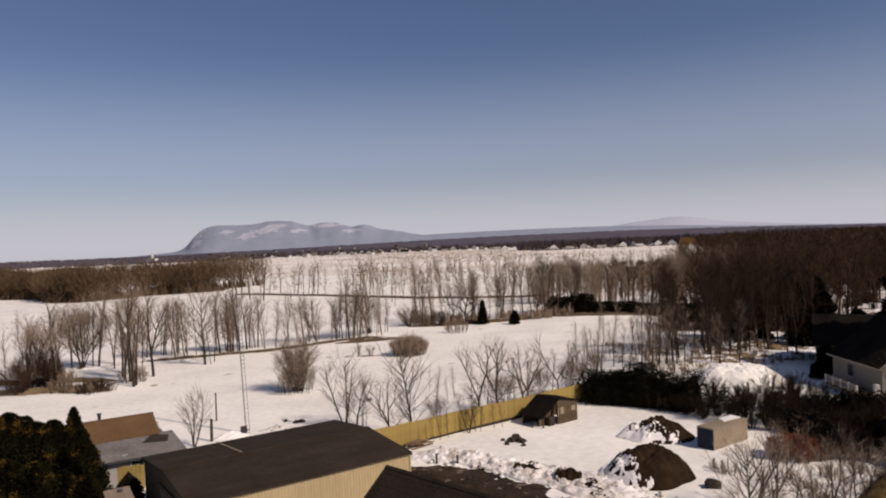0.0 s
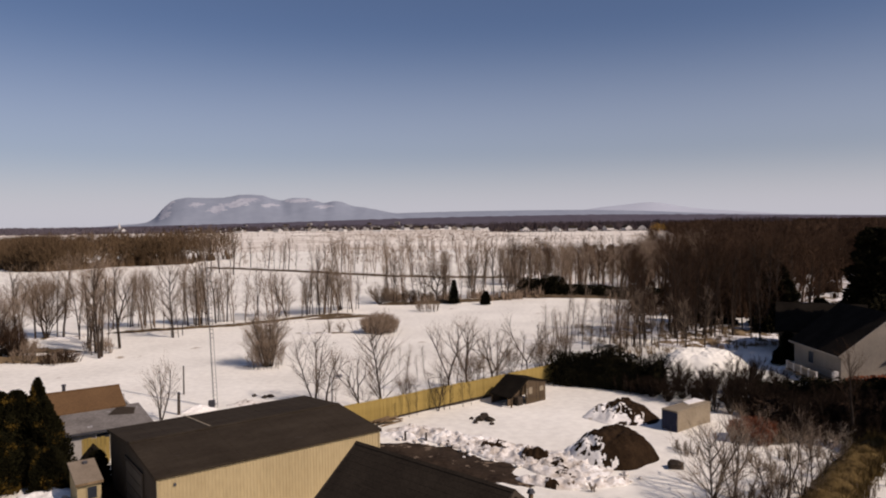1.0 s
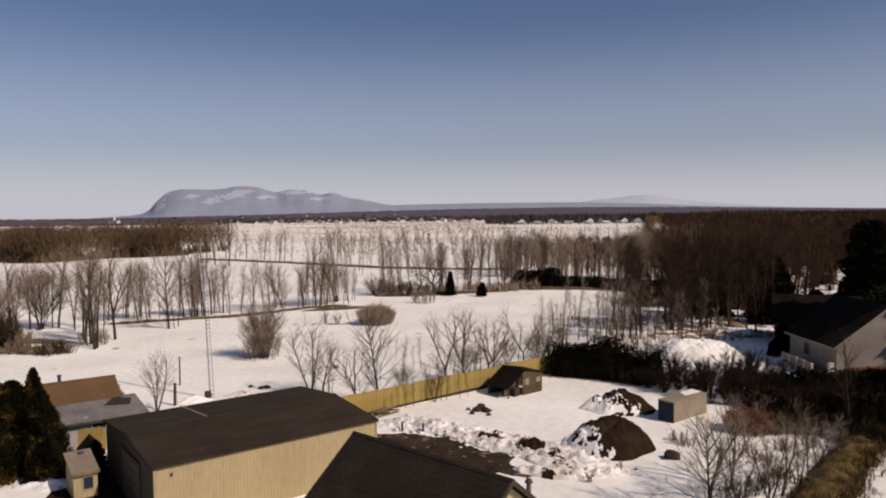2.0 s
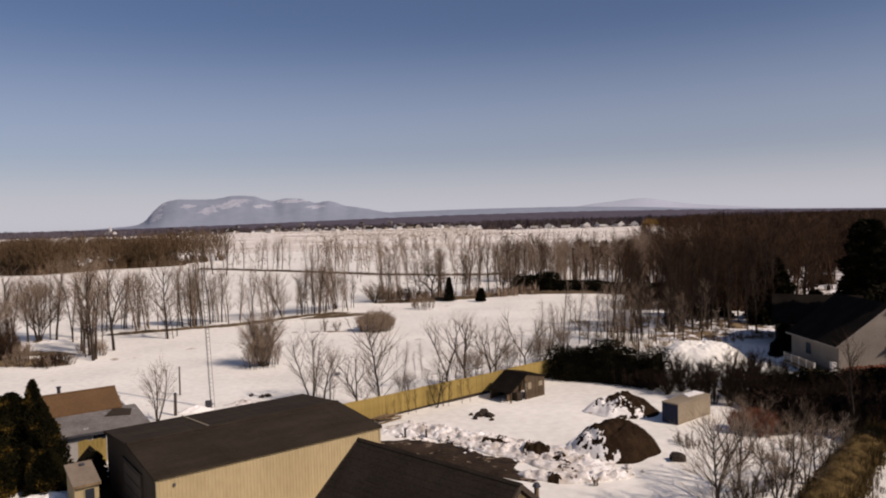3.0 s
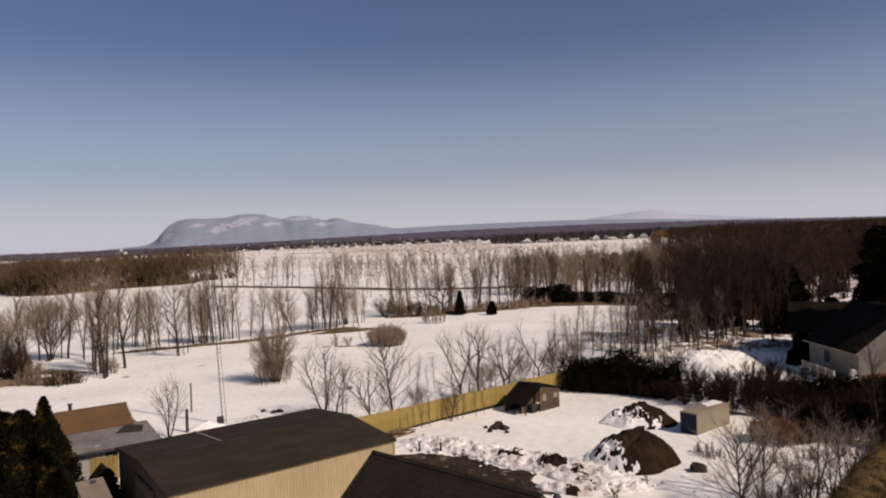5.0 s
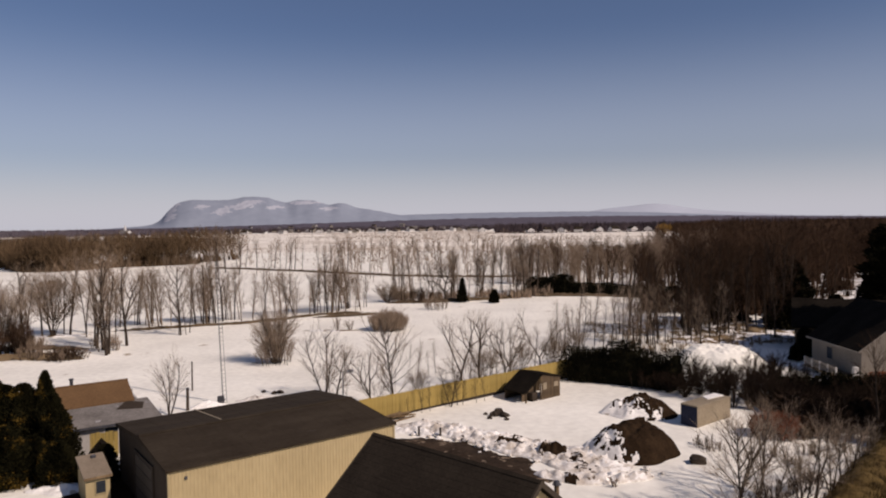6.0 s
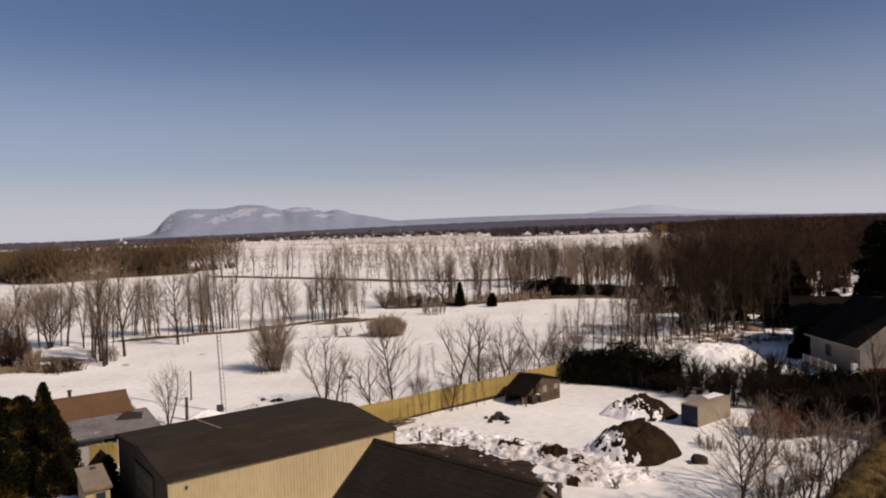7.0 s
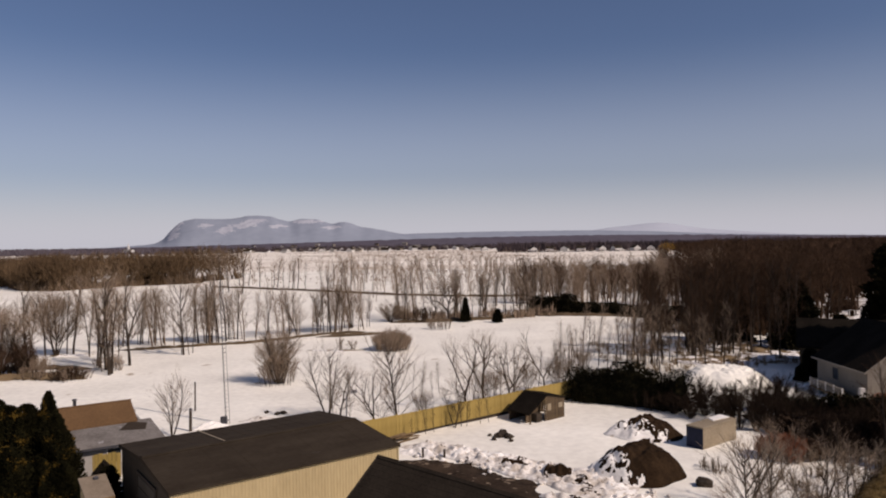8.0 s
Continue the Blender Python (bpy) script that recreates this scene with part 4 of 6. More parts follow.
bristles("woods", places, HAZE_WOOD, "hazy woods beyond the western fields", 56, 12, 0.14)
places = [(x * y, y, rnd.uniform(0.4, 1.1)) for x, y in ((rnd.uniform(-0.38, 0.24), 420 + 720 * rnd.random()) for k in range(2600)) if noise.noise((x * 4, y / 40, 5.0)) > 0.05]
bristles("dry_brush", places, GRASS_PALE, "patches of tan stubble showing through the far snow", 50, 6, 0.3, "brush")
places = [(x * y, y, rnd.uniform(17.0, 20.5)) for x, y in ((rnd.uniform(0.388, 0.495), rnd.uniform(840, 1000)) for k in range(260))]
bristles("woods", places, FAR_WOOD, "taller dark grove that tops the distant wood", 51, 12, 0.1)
ochre = thing("bare_tree", "broad leafless tree with ochre twigs by the remote village", "tree", Matrix.Translation((184, 600, 0)), "bare trees in the far field")
part("trunk", tube((0, 0, -0.5), (0.4, 0, 7), 0.5, 0.2, 8), BARK, ochre)
bits = []
for k in range(700):
    a, u, r = rnd.random() * 6.28, rnd.uniform(-1, 1), rnd.random() ** 0.4
    q = math.sqrt(1 - u * u) * r * (1 + 0.3 * noise.noise((a, u, 3.0)))
    p = Vector((math.cos(a) * q * 7.0, math.sin(a) * q * 6.0, 8.0 + u * r * 5.0))
    d = (p - Vector((0, 0, 3))).normalized() + Vector((rnd.uniform(-0.5, 0.5), rnd.uniform(-0.5, 0.5), rnd.uniform(0, 0.4)))
    bits.append(blade(p, p + d.normalized() * rnd.uniform(1.0, 2.2), rnd.uniform(0.1, 0.2)))
part("crown", join(*bits), TWIG_OCHRE, ochre)


# ---------------------------------------------------------------- evergreens, hedges, shrubs
def foliage(rnd, inside, count, size, lift=0.3):
    """Small sprays of leaf, scattered by inside(rnd) -> (place, outward)."""
    v, f = [], []
    for k in range(count):
        p, o = inside(rnd)
        d = (o + Vector((rnd.uniform(-0.7, 0.7), rnd.uniform(-0.7, 0.7), rnd.uniform(-0.3, 0.3) + lift))).normalized()
        s = d.orthogonal().normalized()
        s = (Matrix.Rotation(rnd.random() * 6.28, 3, d) @ s) * size * rnd.uniform(0.25, 0.5)
        q = p + d * size * rnd.uniform(0.7, 1.4)
        i = len(v)
        v += [tuple(p - d * size * 0.3), tuple(p + s), tuple(q), tuple(p - s)]
        f += [(i, i + 1, i + 2), (i, i + 2, i + 3)]
    return v, f


def conifer(name, x, y, height, radius, material, label, seed, count=2600, size=0.35, taper=0.75, category="conifer", lift=0.3):
    rnd = random.Random(seed)
    e = thing(name, label, category, Matrix.Translation((x, y, ground_z(x, y))))
    part("trunk", join(tube((0, 0, -0.4), (0, 0, height * 0.5), 0.14, 0.1), tube((0, 0, height * 0.5), (0, 0, height * 0.97), 0.1, 0.02)), BARK, e)

    def inside(r):
        t = r.random() ** 1.25
        a = r.random() * 6.28
        ring = radius * (1 - t) ** taper * (0.82 + 0.55 * noise.noise((math.cos(a) * 1.6, math.sin(a) * 1.6, t * height * 0.8 + seed)))
        w = ring * (0.55 + 0.45 * math.sqrt(r.random()))
        return Vector((math.cos(a) * w, math.sin(a) * w, 0.15 + t * height)), Vector((math.cos(a), math.sin(a), 0.1))

    part("crown", foliage(rnd, inside, count, size, lift), material, e)
    v, f = [], []
    for k in range(11):
        t = k / 10
        for i in range(14):
            a = 6.283 * i / 14
            w = 0.72 * radius * (1 - t) ** taper * (0.82 + 0.55 * noise.noise((math.cos(a) * 1.6, math.sin(a) * 1.6, t * height * 0.8 + seed))) + 0.02
            v.append((math.cos(a) * w, math.sin(a) * w, 0.1 + t * height * 0.95))
    for k in range(10):
        for i in range(14):
            f.append((k * 14 + i, k * 14 + (i + 1) % 14, (k + 1) * 14 + (i + 1) % 14, (k + 1) * 14 + i))
    part("inner_growth", (v, f), material, e)
    return e


def hedge(name, line, width, height, material, label, seed, count=5000, size=0.4, category="hedge", rough=1.0):
    """A hedge along a line of the plan: stems and a deep mass of sprays with an uneven top."""
    rnd = random.Random(seed)
    e = thing(name, label, category)
    spans = [math.hypot(b[0] - a[0], b[1] - a[1]) for a, b in zip(line, line[1:])]
    total = sum(spans)

    def along(s):
        for (a, b), n in zip(zip(line, line[1:]), spans):
            if s <= n:
                return a[0] + (b[0] - a[0]) * s / n, a[1] + (b[1] - a[1]) * s / n
            s -= n
        return line[-1]

    def inside(r):
        s = r.random() * total
        x, y = along(s)
        top = height * (0.85 + rough * (0.5 * noise.noise((x * 0.35, y * 0.35, seed)) + 0.3 * noise.noise((x * 1.1, y * 1.1, seed))))
        a, q = r.random() * 6.28, math.sqrt(r.random())
        u = r.random()
        w = width * 0.5 * q * (1.1 - 0.5 * u * u)
        return Vector((x + math.cos(a) * w, y + math.sin(a) * w, ground_z(x, y) + 0.05 + u * top)), Vector((math.cos(a), math.sin(a), 0.2))

    part("foliage", foliage(rnd, inside, count, size), material, e)
    rings, f, n = [], [], max(4, int(total / 0.6))
    for k in range(n + 1):
        x, y = along(total * k / n)
        a, b = along(max(0, total * k / n - 0.3)), along(min(total, total * k / n + 0.3))
        d = Vector((b[0] - a[0], b[1] - a[1])).normalized()
        top = height * (0.85 + rough * (0.5 * noise.noise((x * 0.35, y * 0.35, seed)) + 0.3 * noise.noise((x * 1.1, y * 1.1, seed)))) * 0.85
        wide = width * 0.36 * (0.75 if k in (0, n) else 1) * (1 + 0.3 * noise.noise((x, y, seed + 3)))
        for i in range(8):
            w = math.pi * i / 7
            rings.append((x - d.y * wide * math.cos(w), y + d.x * wide * math.cos(w), ground_z(x, y) - 0.05 + top * math.sin(w) ** 0.6 * (1 + 0.12 * noise.noise((x * 2 + i, y * 2, seed)))))
    for k in range(n):
        for i in range(7):
            f.append((k * 8 + i, k * 8 + i + 1, (k + 1) * 8 + i + 1, (k + 1) * 8 + i))
    part("inner_growth", (rings, f), material, e)
    stems = []
    for k in range(int(total / 0.7)):
        x, y = along(k * 0.7)
        stems.append(tube((x, y, ground_z(x, y) - 0.3), (x + rnd.uniform(-0.2, 0.2), y + rnd.uniform(-0.2, 0.2), height * 0.6), 0.05, 0.02, 4))
    part("rootstock", join(*stems), BARK, e)
    return e


def shrub(x, y, radius, height, material, label, seed, count=260, group="bare shrubs", dome=True, thick=0.012):
    """A leafless bush: stems from the root that fork into twigs."""
    rnd = random.Random(seed)
    e = thing("bare_shrub", label, "shrub", Matrix.Translation((x, y, ground_z(x, y))), group)
    stems, twigs = [], []
    for k in range(max(6, count // 14)):
        a, out = rnd.random() * 6.28, math.sqrt(rnd.random())
        top = Vector((math.cos(a) * out * radius, math.sin(a) * out * radius, height * (math.sqrt(max(0.05, 1 - 0.75 * out * out)) if dome else rnd.uniform(0.6, 1.0)) * rnd.uniform(0.75, 1.0)))
        root = Vector((math.cos(a), math.sin(a), 0)) * radius * (0.85 if height < 1.3 * radius else 0.1) * out - Vector((0, 0, 0.2))
        mid = root.lerp(top, 0.5) + Vector((rnd.uniform(-0.1, 0.1), rnd.uniform(-0.1, 0.1), 0.12 * height))
        stems += [tube((0, 0, -0.25), root - Vector((0, 0, 0.05)), thick, thick, 3), tube(root, mid, thick * 1.9, thick * 1.3, 4), tube(mid, top, thick * 1.3, thick * 0.5, 4)]
        for j in range(15):
            s = rnd.uniform(0.1, 1.0)
            p = root.lerp(mid, s * 2) if s < 0.5 else mid.lerp(top, s * 2 - 1)
            d = ((top - root).normalized() + Vector((rnd.uniform(-1, 1), rnd.uniform(-1, 1), rnd.uniform(-0.3, 0.7))) * 0.7).normalized()
            q = p + d * min(height, radius * 1.6) * rnd.uniform(0.15, 0.36)
            twigs.append(blade(p, q, thick * 0.9))
            for i in range(7):
                o = p.lerp(q, rnd.uniform(0.2, 0.9))
                g = (d + Vector((rnd.uniform(-1, 1), rnd.uniform(-1, 1), rnd.uniform(-0.4, 0.6))) * 0.8).normalized()
                twigs.append(blade(o, o + g * (q - p).length * rnd.uniform(0.35, 0.7), thick * 0.6))
    part("rootstock", join(*stems), BARK, e)
    part("crown", join(*twigs), material, e)
    return e


# ---------------------------------------------------------------- buildings
def grid(x, y, angle, z=None):
    """A place on the plan with its own axes, turned by angle degrees."""
    return Matrix.Translation((x, y, 0 if z is None else z)) @ Matrix.Rotation(radians(angle), 4, "Z")


def ribbed(x0, x1, z0, top, pitch=0.3, depth=0.035, y=0.0):
    """Cladding along x with upright ribs; top(x) gives its upper edge; it faces -y."""
    v, f = [], []
    n = max(1, int(round((x1 - x0) / pitch)))
    for k in range(n):
        a, w = x0 + (x1 - x0) * k / n, (x1 - x0) / n
        for s, d in ((0.0, 0), (0.55, 0), (0.65, depth), (0.9, depth)):
            v += [(a + w * s, y - d, z0), (a + w * s, y - d, top(a + w * s))]
    v += [(x1, y, z0), (x1, y, top(x1))]
    for k in range(len(v) // 2 - 1):
        f.append((2 * k, 2 * k + 2, 2 * k + 3, 2 * k + 1))
    return v, f


def build_shop():
    """Long metal-clad workshop with a low-pitched roof. Local x runs along the front eave, y away from it."""
    e = thing("workshop", "long cream steel-clad workshop with a dark low-pitched roof", "building", grid(-15.2, 37.55, 36.8))
    L, W, H, R = 14.4, 11.7, 3.9, 4.42
    gable = lambda y: H - 0.05 + (R - H) * (1 - abs(2 * y / W - 1))
    part("wall", join(ribbed(0, L, -0.4, lambda x: H - 0.08, 0.21, 0.016), block(0, 0.002, -0.4, L, 0.15, H - 0.1)), CREAM, e, "ribbed cream steel cladding in sunlight")
    turn = Matrix.Rotation(radians(-90), 4, "Z")
    side = put(ribbed(-W, 0, -0.4, lambda x: gable(-x), 0.21, 0.016), turn)
    inner = [(0.004, 0, -0.4), (0.004, W, -0.4), (0.004, W, H - 0.1), (0.004, W / 2, R - 0.1), (0.004, 0, H - 0.1)]
    # This end is coloured darker than the front to show its shade.
    part("gable_wall", join(side, (inner + [(0.15, y, z) for _, y, z in inner], [(4, 3, 2, 1, 0), (5, 6, 7, 8, 9)])), SHADE_TRIM_BROWN, e, "steel-clad gable end coloured dark for its shade")
    part("gable_wall", ([(L, 0, -0.4), (L, W, -0.4), (L, W, H - 0.1), (L, W / 2, R - 0.1), (L, 0, H - 0.1), (L - 0.15, 0, -0.4), (L - 0.15, W, -0.4), (L - 0.15, W, H - 0.1), (L - 0.15, W / 2, R - 0.1), (L - 0.15, 0, H - 0.1)], [(0, 1, 2, 3, 4), (9, 8, 7, 6, 5)]), CREAM, e)
    part("wall", block(0.15, W - 0.15, -0.4, L - 0.15, W, H - 0.1), CREAM, e)
    # roof: two slopes of standing-seam sheets
    for k, (ya, yb) in enumerate(((-0.1, W / 2), (W / 2, W + 0.1))):
        za, zb = (H - 0.03, R) if k == 0 else (R, H - 0.03)
        part("roof_slope", slab([(-0.1, ya, za), (L + 0.1, ya, za), (L + 0.1, yb, zb), (-0.1, yb, zb)], 0.09), ROOF_SHOP, e, "dark sheet-metal roof slope")
        for i in range(1, 17):
            x = -0.1 + (L + 0.2) * i / 17
            part("seam", slab([(x - 0.02, ya + 0.02, za + 0.006), (x + 0.02, ya + 0.02, za + 0.006), (x + 0.02, yb, zb + 0.006), (x - 0.02, yb, zb + 0.006)], 0.02), ROOF_SHOP, e)
    part("ridge_cap", join(slab([(-0.12, W / 2 - 0.25, R + 0.02), (L + 0.12, W / 2 - 0.25, R + 0.02), (L + 0.12, W / 2, R + 0.06), (-0.12, W / 2, R + 0.06)], 0.03), slab([(-0.12, W / 2, R + 0.06), (L + 0.12, W / 2, R + 0.06), (L + 0.12, W / 2 + 0.25, R + 0.02), (-0.12, W / 2 + 0.25, R + 0.02)], 0.03)), ROOF_SHOP, e)
    part("eave_trim", block(-0.1, -0.16, H - 0.14, L + 0.1, -0.102, H - 0.03, 0.01), ROOF_SHOP, e, "dark eave trim")
    for s in (0, 1):
        ya, yb, za, zb = (-0.1, W / 2, H, R) if s == 0 else (W / 2, W + 0.1, R, H)
        part("rake_trim", slab([(-0.16, ya, za - 0.01), (-0.102, ya, za - 0.01), (-0.102, yb, zb - 0.01), (-0.16, yb, zb - 0.01)], 0.22), ROOF_SHOP, e)
        part("rake_trim", slab([(L + 0.102, ya, za - 0.01), (L + 0.16, ya, za - 0.01), (L + 0.16, yb, zb - 0.01), (L + 0.102, yb, zb - 0.01)], 0.22), ROOF_SHOP, e)
    part("corner_trim", block(L - 0.06, -0.06, -0.4, L + 0.06, 0.06, H - 0.12, 0.015), CREAM_TRIM, e)
    part("corner_trim", block(-0.06, -0.06, -0.4, 0.06, 0.06, H - 0.12, 0.015), CREAM_TRIM, e)
    part("vent", join(block(0.85, -0.1, 3.2, 1.0, 0.0, 3.36, 0.02), block(0.89, -0.13, 3.24, 0.96, -0.1, 3.32)), STEEL_DARK, e, "small wall vent")
    door = part("garage_door", block(-0.06, 3.0, -0.3, -0.04, 7.0, 3.1), DOOR_DARK, e, "dark panelled garage door")
    for k in range(5):
        part("panel", block(-0.1, 3.05, -0.25 + 0.67 * k, -0.06, 6.95, 0.36 + 0.67 * k, 0.015), DOOR_DARK, door)
    part("door_frame", join(block(-0.12, 2.8, -0.3, -0.02, 3.0, 3.3), block(-0.12, 7.0, -0.3, -0.02, 7.2, 3.3), block(-0.12, 3.0, 3.1, -0.02, 7.0, 3.3)), SHADE_TRIM_BROWN, e)
    part("flashing", slab([(5.0, W / 2 + 0.2, R + 0.02), (5.13, W / 2 + 0.2, R + 0.02), (5.13, W + 0.08, H + 0.03), (5.0, W + 0.08, H + 0.03)], 0.04), CONCRETE, e, "thin grey flashing strip")
    return e


def build_house():
    """Steep-roofed house near the camera; local x runs along the ridge, from its far end."""
    e = thing("house", "house with a steep dark shingled roof and cream gable siding", "house", grid(-3.75, 35.05, -42.5))
    L, R, half, drop = 10.05, 6.5, 4.6, 0.78
    ez = R - half * drop
    for s in (-1, 1):
        a = [(-0.0, 0, R), (L, 0, R), (L, s * half, ez), (-0.0, s * half, ez)]
        part("roof_slope", slab(a if s < 0 else a[::-1], 0.14) if s > 0 else slab([a[3], a[2], a[1], a[0]], 0.14), ROOF_BLACK, e, "dark asphalt-shingled roof slope")
        for k in range(1, 17):
            y, z = s * half * k / 17, R - half * drop * k / 17
            t = 0.012
            q = [(0.0, y, z + t), (L, y, z + t), (L, y + s * 0.06, z + t - 0.047), (0.0, y + s * 0.06, z + t - 0.047)]
            part("shingle_course", slab(q if s > 0 else q[::-1], 0.02), ROOF_BLACK, e)
        for x0 in (-0.1, L):
            q = [(x0, 0, R + 0.02), (x0 + 0.1, 0, R + 0.02), (x0 + 0.1, s * (half + 0.02), ez), (x0, s * (half + 0.02), ez)]
            part("rake_board", slab(q[::-1] if s > 0 else q, 0.26), SHADE_TRIM_BROWN, e, "dark brown rake board")
        part("eave_gutter", block(0, s * half - 0.06, ez - 0.22, L, s * half + 0.06, ez - 0.1, 0.02), STEEL_DARK, e)
        part("wall", block(0.35, s * (half - 0.5) - 0.08, -0.4, L - 0.35, s * (half - 0.5) + 0.08, ez + 0.15), CREAM, e)
    part("ridge_cap", join(slab([(-0.1, -0.14, R - 0.06), (L + 0.1, -0.14, R - 0.06), (L + 0.1, 0, R + 0.05), (-0.1, 0, R + 0.05)], 0.03), slab([(-0.1, 0, R + 0.05), (L + 0.1, 0, R + 0.05), (L + 0.1, 0.14, R - 0.06), (-0.1, 0.14, R - 0.06)], 0.03)), ROOF_BLACK, e)
    for x0, x1 in ((0.3, 0.45), (L - 0.45, L - 0.3)):
        w = half - 0.5
        o = [(-w, -0.4), (w, -0.4), (w, ez + 0.15), (0, R - 0.3), (-w, ez + 0.15)]
        n = len(o)
        v = [(x0, y, z) for y, z in o] + [(x1, y, z) for y, z in o]
        part("gable_wall", (v, [tuple(range(n))[::-1], tuple(range(n, 2 * n))] + [(i, (i + 1) % n, n + (i + 1) % n, n + i) for i in range(n)]), CREAM, e, "cream siding of the gable end")
    pipe = part("flue_pipe", tube((9.3, 2.3, 4.5), (9.3, 2.3, 5.5), 0.11, 0.11, 10, True), WOOD_OLD, e, "rusty brown flue pipe")
    part("cap", tube((9.3, 2.3, 5.5), (9.3, 2.3, 5.66), 0.2, 0.12, 10, True), STEEL_DARK, pipe)
    laps = []
    for k in range(26):
        z = ez + 0.1 + k * 0.12
        w = min(half - 0.5, (R - 0.35 - z) / drop)
        if w > 0.1:
            laps.append(block(L - 0.3, -w, z, L - 0.275, w, z + 0.1))
    part("siding", join(*laps), CREAM, e)
    return e


def build_brown_house():
    """Low bungalow: rust-brown roof, frosted grey lean-to roof in front. Local x along the ridge, which ends at 0."""
    e = thing("bungalow", "low white bungalow with rust-brown roof and frosted grey lean-to", "house", grid(-26.5, 57.8, 34))
    L = 10.5
    part("roof_slope", slab([(-L, -2.9, 3.4), (0, -2.9, 3.4), (0, 0, 4.5), (-L, 0, 4.5)], 0.12), BROWN_ROOF, e, "rust-brown shingled roof slope")
    part("roof_slope", slab([(-L, 0, 4.5), (0, 0, 4.5), (0, 3.4, 3.2), (-L, 3.4, 3.2)], 0.12), BROWN_ROOF, e)
    part("lean_to_roof", slab([(-L, -6.1, 2.55), (1.4, -6.1, 2.55), (1.0, -2.6, 3.36), (-L, -2.6, 3.36)], 0.12), GREY_ROOF, e, "grey lean-to roof with frost and old snow")
    # Thin dark plate stands in for shade across this roof corner.
    part("roof_shade", slab([(-1.5, -4.0, 3.068), (0.3, -4.4, 2.975), (0.6, -3.4, 3.207), (-0.6, -2.75, 3.354)], 0.02), SHADE_TRIM_BROWN, e, "dark plate for shade on the lean-to roof")
    part("ridge_cap", join(slab([(-L, -0.15, 4.49), (0.03, -0.15, 4.49), (0.03, 0, 4.55), (-L, 0, 4.55)], 0.03), slab([(-L, 0, 4.55), (0.03, 0, 4.55), (0.03, 0.15, 4.49), (-L, 0.15, 4.49)], 0.03)), BROWN_ROOF, e)
    part("wall", join(block(-L + 0.3, -5.7, -0.4, 0.9, -5.55, 2.5), block(0.75, -5.55, -0.4, 0.9, 3.0, 2.6), block(-L + 0.3, 3.0, -0.4, 0.9, 3.15, 3.0)), SIDING, e, "pale front wall under the lean-to")
    o = [(-2.9, 2.6), (3.0, 2.6), (3.0, 3.2), (0, 4.36), (-2.9, 3.26)]
    part("gable", ([(-0.42, y, z) for y, z in o] + [(-0.3, y, z) for y, z in o], [(4, 3, 2, 1, 0), (5, 6, 7, 8, 9)] + [(i, (i + 1) % 5, 5 + (i + 1) % 5, 5 + i) for i in range(5)]), WHITE, e)
    part("fascia", block(-L, -6.16, 2.36, 1.4, -6.1, 2.52, 0.01), STEEL_DARK, e)
    vent = part("roof_vent", tube((-4.1, 0.1, 4.4), (-4.1, 0.1, 4.95), 0.13, 0.13, 8, True), STEEL_DARK, e, "dark roof vent pipe")
    part("cap", tube((-4.1, 0.1, 4.95), (-4.1, 0.1, 5.05), 0.2, 0.17, 8, True), STEEL_DARK, vent)
    for x in (-6.4, -2.6):
        w = part("window", block(x, -5.74, 1.2, x + 0.9, -5.71, 2.2), GLASS, e, "small dark window")
        part("frame", join(block(x - 0.07, -5.77, 1.13, x, -5.71, 2.27), block(x + 0.9, -5.77, 1.13, x + 0.97, -5.71, 2.27), block(x, -5.77, 2.2, x + 0.9, -5.71, 2.27), block(x, -5.77, 1.13, x + 0.9, -5.71, 1.2)), WHITE, w)
    return e


def build_small_shed():
    e = thing("garden_shed", "small cream shed with a pale tan sloping roof", "shed", grid(-22.2, 43.4, 36.3) @ Matrix.Diagonal((0.76, 0.76, 1, 1)))
    part("roof", slab([(-1.05, -1.9, 1.95), (1.05, -1.9, 1.95), (1.05, 1.9, 2.55), (-1.05, 1.9, 2.55)], 0.1), TAN_ROOF, e, "pale tan shingled roof")
    part("wall", join(block(-0.9, -1.7, -0.3, 0.9, -1.6, 1.85), block(-0.9, 1.6, -0.3, 0.9, 1.7, 2.4), block(-0.9, -1.6, -0.3, -0.8, 1.6, 1.85), block(0.8, -1.6, -0.3, 0.9, 1.6, 1.85)), CREAM, e, "cream board walls")
    w = part("window", block(-0.15, -1.74, 0.85, 0.55, -1.71, 1.6), GLASS, e, "small dark window")
    part("frame", join(block(-0.22, -1.77, 0.78, -0.15, -1.7, 1.67), block(0.55, -1.77, 0.78, 0.62, -1.7, 1.67), block(-0.15, -1.77, 1.6, 0.55, -1.7, 1.67), block(-0.15, -1.77, 0.78, 0.55, -1.7, 0.85)), CREAM_TRIM, w)
    part("fascia", block(-1.05, -1.96, 1.78, 1.05, -1.9, 1.93, 0.01), WOOD_OLD, e)
    part("roof_vent", block(0.0, 1.1, 2.42, 0.4, 1.4, 2.6, 0.04), STEEL_DARK, e, "dark roof vent")
    return e


